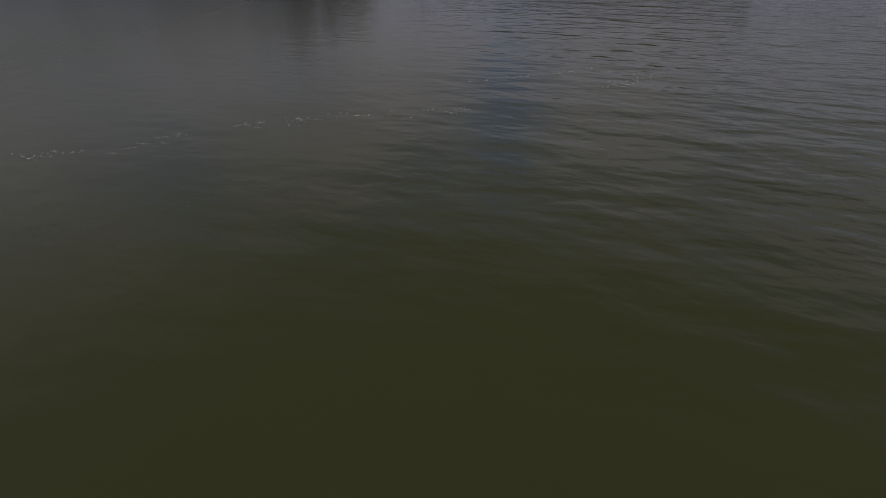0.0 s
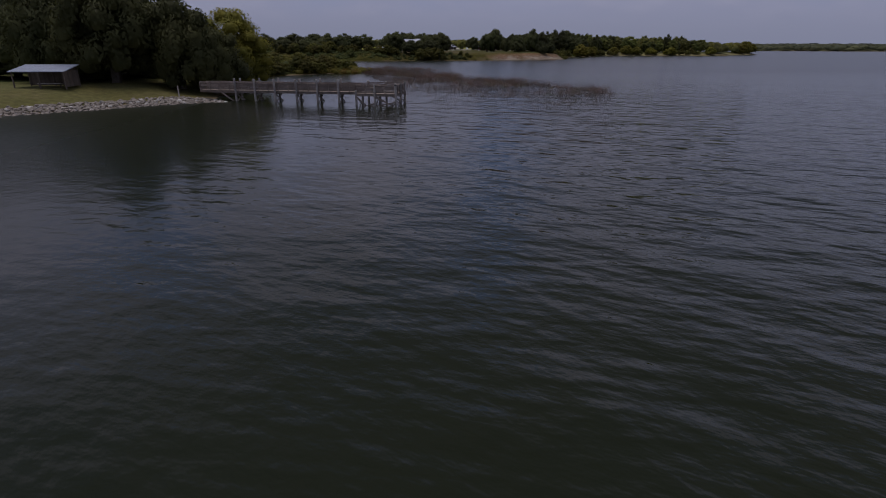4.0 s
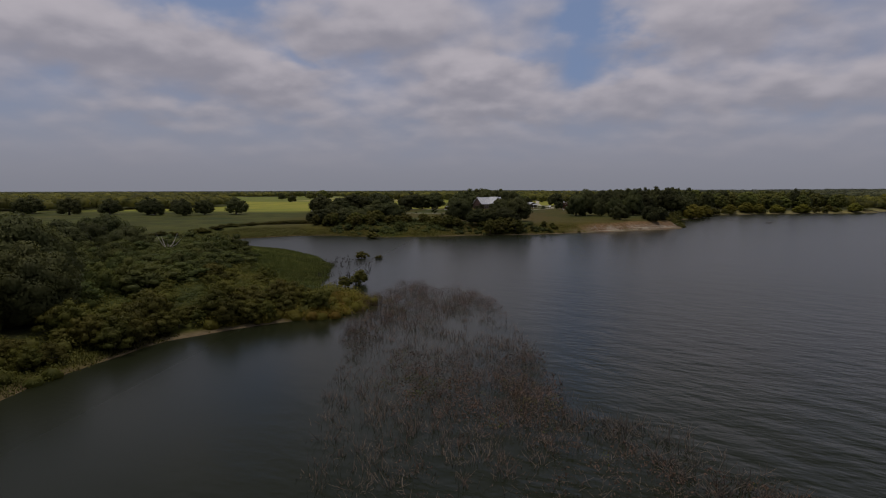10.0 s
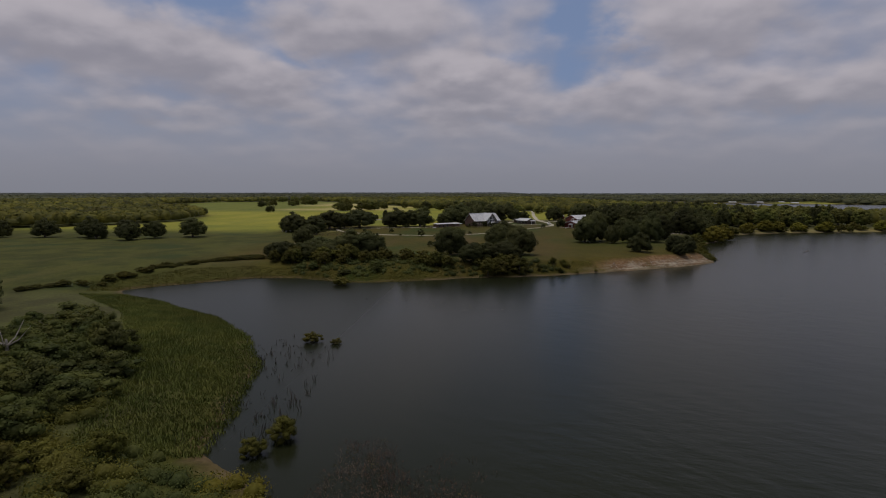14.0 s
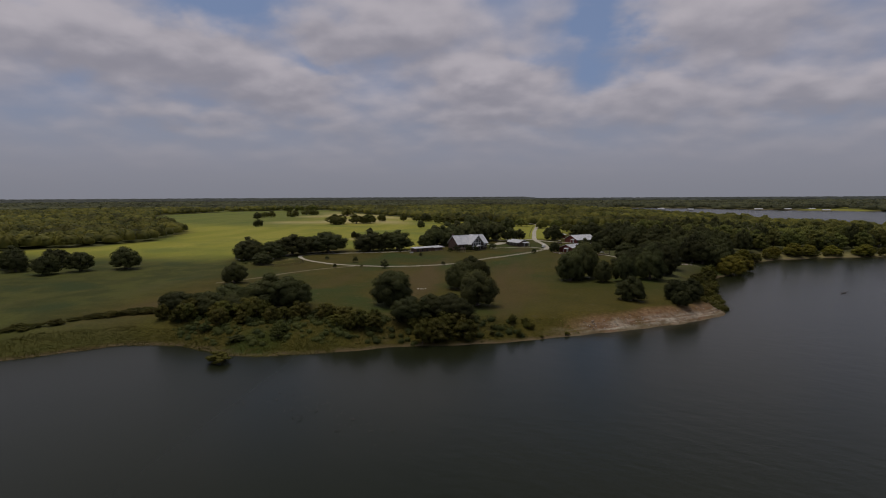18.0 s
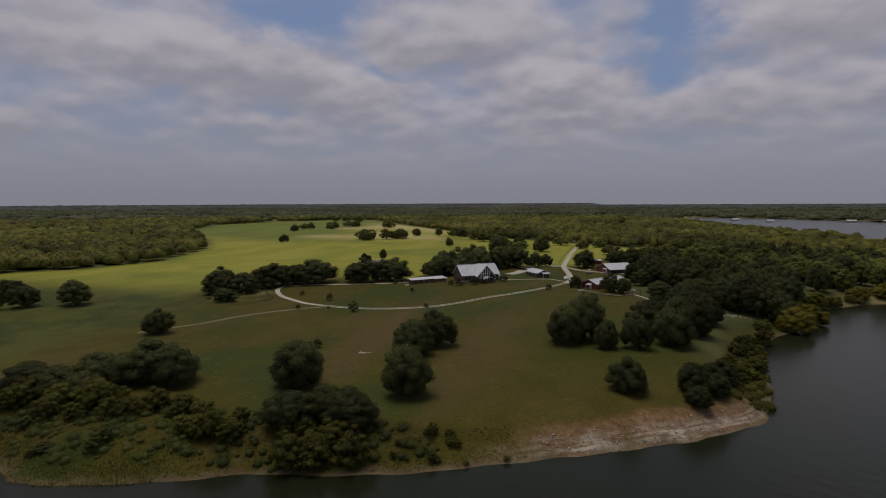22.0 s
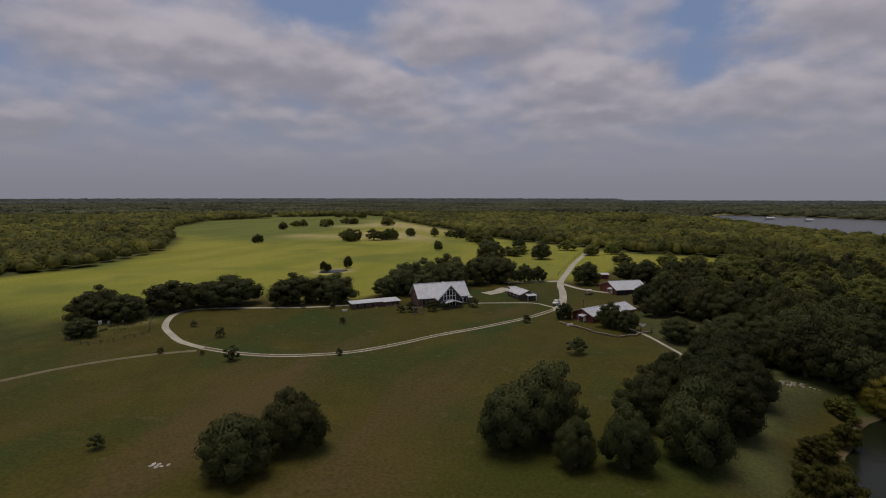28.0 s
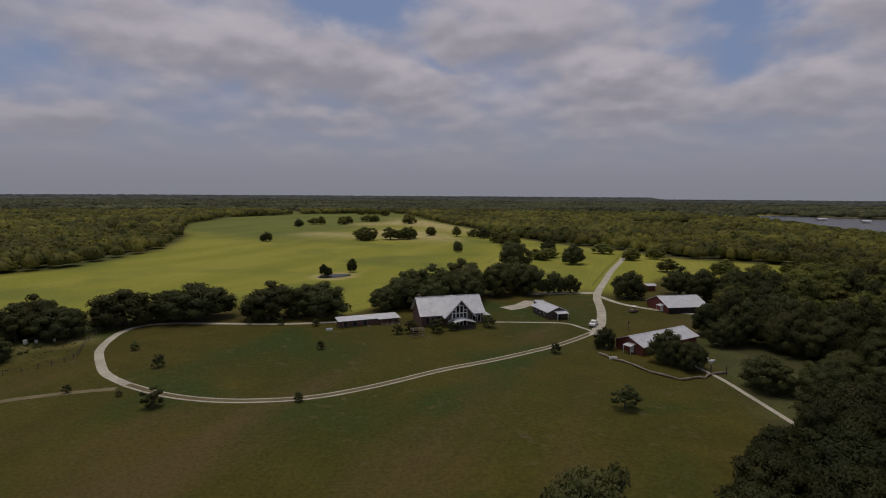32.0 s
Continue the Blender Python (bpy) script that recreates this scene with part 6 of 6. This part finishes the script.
barn = thing("red_barn", "wide red steel barn with a pale metal roof and open side", "barn", pose(57.5, 468.4, gzat(57.5, 468.4), 0, 0, 30))
gable_walls(barn, -7.0, 7.0, -6.2, 6.6, 2.1, 4.6, M_RED)
gable_roof(barn, -7.0, 7.0, -6.2, 6.6, 2.1, 4.6, 0.5)
# Dark panels on the closed front wall stand in for shade inside open bays.
for x in (-6.7, -3.3, 0.1, 3.5):
    part("bay_opening", box(B(), x, x + 3.2, -6.26, -6.18, 0, 1.95), M_DARK, barn, "dark panel painted as the shade inside an open barn bay")
part("door", box(B(), -7.08, -7.0, -3.2, -2.0, 0, 2.1), M_WHITE, barn)
part("awning", slab(B(), [(-8.6, -3.9, 2.1), (-7.0, -3.9, 2.5), (-7.0, -1.4, 2.5), (-8.6, -1.4, 2.1)], 0.08), M_ROOF, barn)
for y in (-3.8, -1.5):
    part("awning_post", box(B(), -8.5, -8.4, y - 0.05, y + 0.05, -0.2, 2.1), M_WHITE, barn)
barn2 = thing("red_stable", "long red steel stable with a pale metal roof behind trees", "stable", pose(50.0, 419.8, gzat(50, 419.8), 0, 0, 51))
gable_walls(barn2, -10.5, 10.5, -4.2, 4.2, 2.2, 3.8, M_RED)
gable_roof(barn2, -10.5, 10.5, -4.2, 4.2, 2.2, 3.8, 0.5)
part("awning", slab(B(), [(-12.4, -2.0, 1.9), (-10.5, -2.0, 2.3), (-10.5, 0.4, 2.3), (-12.4, 0.4, 1.9)], 0.08), M_ROOF, barn2)
for y in (-1.9, 0.3):
    part("awning_post", box(B(), -12.3, -12.2, y - 0.05, y + 0.05, -0.2, 1.9), M_WHITE, barn2)
part("door", box(B(), -10.58, -10.5, -1.4, -0.3, 0, 2.0), M_WHITE, barn2)
hut = thing("red_hut", "small red hut with a pale metal roof", "hut", pose(49.2, 503, gzat(49.2, 503), 0, 0, 25))
gable_walls(hut, -1.8, 1.8, -1.6, 1.6, 2.2, 2.7, M_RED)
gable_roof(hut, -1.8, 1.8, -1.6, 1.6, 2.2, 2.7, 0.4, ribs=False)
tent = thing("white_tent", "small white peaked tent beside the barn", "tent", pose(73, 470, gzat(73, 470), 0, 0, 20))
bm = B()
v = [bm.verts.new(p) for p in ((-1.6, -1.6, 1.6), (1.6, -1.6, 1.6), (1.6, 1.6, 1.6), (-1.6, 1.6, 1.6), (0, 0, 2.8))]
for i in range(4):
    bm.faces.new((v[i], v[(i + 1) % 4], v[4]))
part("canopy", bm, M_WHITE, tent)
for x in (-1.5, 1.5):
    for y in (-1.5, 1.5):
        part("pole", box(B(), x - 0.04, x + 0.04, y - 0.04, y + 0.04, -0.1, 1.62), M_WHITE, tent)


def pickup(m):
    car = thing("pickup_truck", "white pickup truck parked on the gravel road", "truck", m)
    bm = B()
    prof = [(-2.75, 0.45), (2.75, 0.45), (2.75, 0.95), (2.6, 1.10), (1.35, 1.18), (-2.75, 1.15)]
    for s in (-0.95, 0.95):
        [bm.verts.new((x, s, z)) for x, z in prof]
    bm.verts.ensure_lookup_table()
    bm.faces.new([bm.verts[i] for i in range(6)])
    bm.faces.new([bm.verts[i + 6] for i in range(5, -1, -1)])
    for i in range(6):
        j = (i + 1) % 6
        bm.faces.new((bm.verts[j], bm.verts[i], bm.verts[i + 6], bm.verts[j + 6]))
    bmesh.ops.bevel(bm, geom=bm.edges[:], offset=0.06, segments=2, affect="EDGES")
    part("body", bm, M_WHITE, car)
    bm = B()
    low = [(-0.95, 1.15), (1.55, 1.17), (0.85, 1.82), (-0.75, 1.85)]
    for s, k in ((-0.88, 1), (0.88, 1)):
        [bm.verts.new((x, s * (0.86 if z > 1.5 else 1), z)) for x, z in low]
    bm.verts.ensure_lookup_table()
    bm.faces.new([bm.verts[i] for i in range(4)])
    bm.faces.new([bm.verts[i + 4] for i in range(3, -1, -1)])
    for i in range(4):
        j = (i + 1) % 4
        bm.faces.new((bm.verts[j], bm.verts[i], bm.verts[i + 4], bm.verts[j + 4]))
    part("cab", bm, M_WHITE, car)
    bm = B()
    slab(bm, [(1.50, -0.75, 1.24), (1.50, 0.75, 1.24), (0.92, 0.66, 1.79), (0.92, -0.66, 1.79)], 0.02)
    part("windscreen", bm, M_GLASS, car)
    for s in (-1, 1):
        part("side_window", box(B(), -0.7, 0.9, s * 0.84 - 0.03, s * 0.84 + 0.03, 1.28, 1.68), M_GLASS, car)
        for x in (-1.75, 1.75):
            w = part("wheel", tube(B(), [(x, s * 0.70, 0.38), (x, s * 0.98, 0.38)], [0.38, 0.38], 16), M_DARK, car)
            part("rim", tube(B(), [(x, s * 0.98, 0.38), (x, s * 1.0, 0.38)], [0.22, 0.20], 12), M_ROOF, w)
        part("headlight", box(B(), 2.70, 2.78, s * 0.75 - 0.16, s * 0.75 + 0.16, 0.8, 0.95), M_GLASS, car)
    part("bed_floor", box(B(), -2.6, -1.1, -0.8, 0.8, 1.16, 1.18), M_DARK, car)
    return car


pickup(pose(33.0, 434.5, gzat(33, 434.5) + 0.07, 0, 0, -100) @ Matrix.Diagonal((0.86, 0.9, 0.9, 1)))
cart = thing("utility_cart", "tan utility cart with a pale roof on the barn lane", "cart", pose(43.8, 458, gzat(43.8, 458), 0, 0, 60))
part("body", box(B(), -1.6, 1.6, -0.75, 0.75, 0.35, 0.85), M_DOCK, cart)
part("bed", box(B(), -1.6, -0.4, -0.75, 0.75, 0.85, 1.15), M_DOCK, cart)
part("seat", box(B(), -0.3, 0.3, -0.65, 0.65, 0.85, 1.05), M_DARK, cart)
part("roof", box(B(), -0.6, 1.2, -0.8, 0.8, 1.95, 2.02), M_WHITE, cart, "pale cart roof")
for x in (-0.5, 1.1):
    for y in (-0.7, 0.7):
        part("roof_post", box(B(), x - 0.03, x + 0.03, y - 0.03, y + 0.03, 0.85, 1.95), M_DARK, cart)
for x in (-1.05, 1.05):
    for y in (-0.8, 0.8):
        part("wheel", tube(B(), [(x, y - 0.12, 0.33), (x, y + 0.12, 0.33)], [0.33, 0.33], 14), M_DARK, cart)
for x, y, a in [(64.5, 455.5, 20), (69.5, 458.5, 70)]:
    tr = thing("tractor", "red farm tractor parked before the barn", "tractor", pose(x, y, gzat(x, y), 0, 0, a), group="farm tractors")
    part("hood", box(B(), 0.0, 1.5, -0.35, 0.35, 0.8, 1.3), M_RED, tr)
    part("chassis", box(B(), -1.0, 1.4, -0.25, 0.25, 0.45, 0.8), M_DARK, tr)
    part("seat", box(B(), -0.8, -0.3, -0.3, 0.3, 1.0, 1.15), M_DARK, tr)
    part("canopy", box(B(), -1.0, 0.2, -0.6, 0.6, 2.0, 2.06), M_RED, tr)
    for px in (-0.95, 0.1):
        part("canopy_post", box(B(), px, px + 0.06, -0.5, -0.44, 0.8, 2.0), M_DARK, tr)
    for s in (-1, 1):
        part("rear_wheel", tube(B(), [(-0.7, s * 0.45, 0.65), (-0.7, s * 0.8, 0.65)], [0.65, 0.65], 16), M_DARK, tr)
        part("front_wheel", tube(B(), [(1.1, s * 0.45, 0.38), (1.1, s * 0.65, 0.38)], [0.38, 0.38], 14), M_DARK, tr)

# on the water: a drifting tree top, and boat shelters on the far arm of the lake
drift = thing("driftwood", "dark waterlogged tree top lying in the lake", "driftwood", pose(127.5, 321.5, 0, 0, 0, 35))
for a, b, r in (((-2.6, 0, -0.1), (2.4, 0.3, 0.25), 0.16), ((-1.0, 0, 0.05), (-1.8, 0.9, 0.75), 0.07), ((0.4, 0.1, 0.1), (1.0, -0.8, 0.8), 0.07), ((1.2, 0.2, 0.15), (2.2, 1.0, 0.9), 0.06), ((-0.2, 0, 0.1), (0.1, 0.7, 0.65), 0.05)):
    part("branch", tube(B(), [a, ((a[0] + b[0]) / 2, (a[1] + b[1]) / 2, (a[2] + b[2]) / 2 + 0.08), b], [r, r * 0.8, r * 0.35], 7), M_BARK, drift)
for x, y, a, w in [(358, 1440, 20, 16), (402, 1366, 10, 12), (545, 1372, -15, 15), (604, 1372, 5, 14), (662, 1395, 25, 18), (634, 1284, -5, 14)]:
    pier = thing("boat_shelter", "open boat shelter with a pale metal roof on the far water", "boat shelter", pose(x, y, 0, 0, 0, a), group="boat shelters")
    gable_roof(pier, -w / 2, w / 2, -4, 4, 3.2, 4.6, 0.6, ribs=False)
    part("deck", box(B(), -w / 2, w / 2, -4, 4, 0.3, 0.5), M_DOCK, pier)
    for px_ in (-w / 2 + 0.3, 0, w / 2 - 0.3):
        for py_ in (-3.7, 3.7):
            part("post", box(B(), px_ - 0.15, px_ + 0.15, py_ - 0.15, py_ + 0.15, -2.0, 3.2), M_DOCK, pier)
bare = thing("dead_tree", "bare pale dead tree among the woods", "tree", pose(158, 466, gzat(158, 466)))
part("trunk", tube(B(), [(0, 0, -0.4), (0.2, 0, 5), (0.1, 0.2, 9.5)], [0.4, 0.3, 0.16], 8), M_PILE, bare)
for a, z, ln_, up in ((20, 6.0, 4.0, 4.5), (95, 7.5, 3.0, 4.2), (160, 6.8, 3.8, 5.0), (230, 8.0, 2.6, 4.4), (300, 7.0, 3.4, 4.0), (340, 9.0, 1.6, 4.5)):
    e = (ln_ * math.cos(radians(a)), ln_ * math.sin(radians(a)), z + up)
    part("limb", tube(B(), [(0.1, 0.1, z), (e[0] * 0.5, e[1] * 0.5, z + up * 0.4), e], [0.16, 0.11, 0.04], 6), M_PILE, bare)
stake = thing("marker_post", "pale wooden post standing near the dock", "post", pose(-33.2, 39.9, gzat(-33.2, 39.9)))
part("shaft", tube(B(), [(0, 0, -0.3), (0, 0, 1.3), (0, 0, 1.36)], [0.08, 0.075, 0.05], 8), M_PILE, stake)

# fences, log edging and yard clutter


def fence(name, pts, step, label, hi=1.25, rails=3, mat=None):
    mat = mat or M_BARK
    root = thing(name, label, "fence")
    c = curve_points(pts, step)
    post = shared("post", tube(B(), [(0, 0, -0.3), (0, 0, hi)], [0.09, 0.07], 6), mat)
    for i, p in enumerate(c):
        child("post", post, root, pose(p[0], p[1], gzat(*p), wig.uniform(-3, 3), wig.uniform(-3, 3), 0))
        if i:
            q = c[i - 1]
            for k in range(rails):
                z = hi * (k + 1) / (rails + 0.3)
                part("rail", beam(B(), (q[0], q[1], gzat(*q) + z), (p[0], p[1], gzat(*p) + z), 0.03, 0.05), mat, root)
    return root


fence("corral_fence", [(-96, 378), (-88, 367.5), (-79, 358), (-79, 350), (-84, 343), (-95, 345)], 2.6, "weathered post fence round the corral")
fence("road_fence", [(27, 505), (28.5, 540), (31, 580), (34, 625)], 6.0, "thin post fence beside the farm road", 1.2, 2)
logs = thing("log_edging", "weathered logs laid end to end as a lawn edge", "logs")
pts = [(36.5, 407), (40, 403.2), (44, 401), (48, 396.5), (54, 393.5), (57, 396), (59, 396.2), (61, 400), (64, 402)]
for a, b in zip(pts, pts[1:]):
    za, zb = gzat(*a) + 0.25, gzat(*b) + 0.25
    mid = ((a[0] + b[0]) / 2 + wig.uniform(-0.4, 0.4), (a[1] + b[1]) / 2 + wig.uniform(-0.4, 0.4), (za + zb) / 2 + 0.1)
    part("log", tube(B(), [(*a, za), mid, (*b, zb)], [0.2, 0.26, 0.16], 8), M_DOCK, logs)
for x in (60.6, 63.6):
    post = thing("gate_post", "dark wooden gate post beside the lake path", "post", pose(x, 400.5, gzat(x, 400.5)), group="gate posts")
    part("shaft", tube(B(), [(0, 0, -0.3), (0, 0, 1.9), (0, 0, 2.0)], [0.14, 0.12, 0.08], 8), M_BARK, post)
for x, y, s in [(-101.5, 361.4, 0.9), (-99.8, 363.0, 0.7), (-113, 363.3, 0.8), (-111, 364, 0.6), (-116, 366, 0.7), (-97.5, 366, 0.6)]:
    hive = thing("white_box", "stacked white wooden boxes in the corral grass", "box", pose(x, y, gzat(x, y), 0, 0, wig.uniform(0, 90)), group="white boxes")
    for k in range(3):
        part("tier", box(B(), -s * 0.45, s * 0.45, -s * 0.4, s * 0.4, 0.06 + k * 0.42 * s, 0.46 * s + k * 0.42 * s), M_WHITE, hive)
    part("lid", box(B(), -s * 0.5, s * 0.5, -s * 0.45, s * 0.45, 1.3 * s, 1.36 * s), M_WHITE, hive)
for x, y, a in [(40, 403.9, 30), (60.3, 410.7, 10), (61.8, 409.3, 60), (-37.5, 402.5, 43)]:
    tub = thing("water_trough", "pale stock trough on the grass", "trough", pose(x, y, gzat(x, y), 0, 0, a), group="stock troughs")
    for k, (x0, x1, y0, y1) in enumerate(((-0.9, 0.9, -0.4, -0.34), (-0.9, 0.9, 0.34, 0.4), (-0.9, -0.84, -0.34, 0.34), (0.84, 0.9, -0.34, 0.34))):
        part("side", box(B(), x0, x1, y0, y1, 0.0, 0.55), M_WHITE, tub)
    part("base", box(B(), -0.84, 0.84, -0.34, 0.34, 0.0, 0.08), M_WHITE, tub)
sign = thing("yard_post", "dark yard post with a small round top", "post", pose(42.8, 433, gzat(42.8, 433)))
part("shaft", tube(B(), [(0, 0, -0.2), (0, 0, 2.2)], [0.08, 0.07], 8), M_BARK, sign)
part("top", tube(B(), [(0, 0, 2.2), (0, 0, 2.35), (0, 0, 2.75), (0, 0, 2.9)], [0.1, 0.28, 0.28, 0.08], 10), M_BARK, sign)
slabs = thing("bare_stone_patch", "flat pale stones lying in the grass", "stones")
for k in range(9):
    x, y = -13.5 + wig.uniform(-1.6, 1.6), 297 + wig.uniform(-0.6, 0.6)
    s = wig.uniform(0.4, 0.8)
    child("stone", ROCKS[wig.randrange(6)], slabs, pose(x, y, gzat(x, y), 0, 0, wig.uniform(0, 360)) @ Matrix.Diagonal((s * 1.6, s, 0.25, 1)))
bm = B()
bmesh.ops.create_circle(bm, cap_ends=True, segments=28, radius=1.0)
for q in bm.verts:
    q.co = Vector((q.co.x * 5.2 * (1 + 0.12 * math.sin(5 * q.co.x)), q.co.y * 9 * (1 + 0.1 * math.cos(4 * q.co.y)), 0))
me = shared("stock_pond", bm, M_WATER)
pond = tagged(new("stock_pond", me), "small muddy stock pond in the hay meadow", "pond", kind="structure")
pond.matrix_basis = pose(-88, 487, gzat(-88, 487) + 0.16, 0, 0, -30)
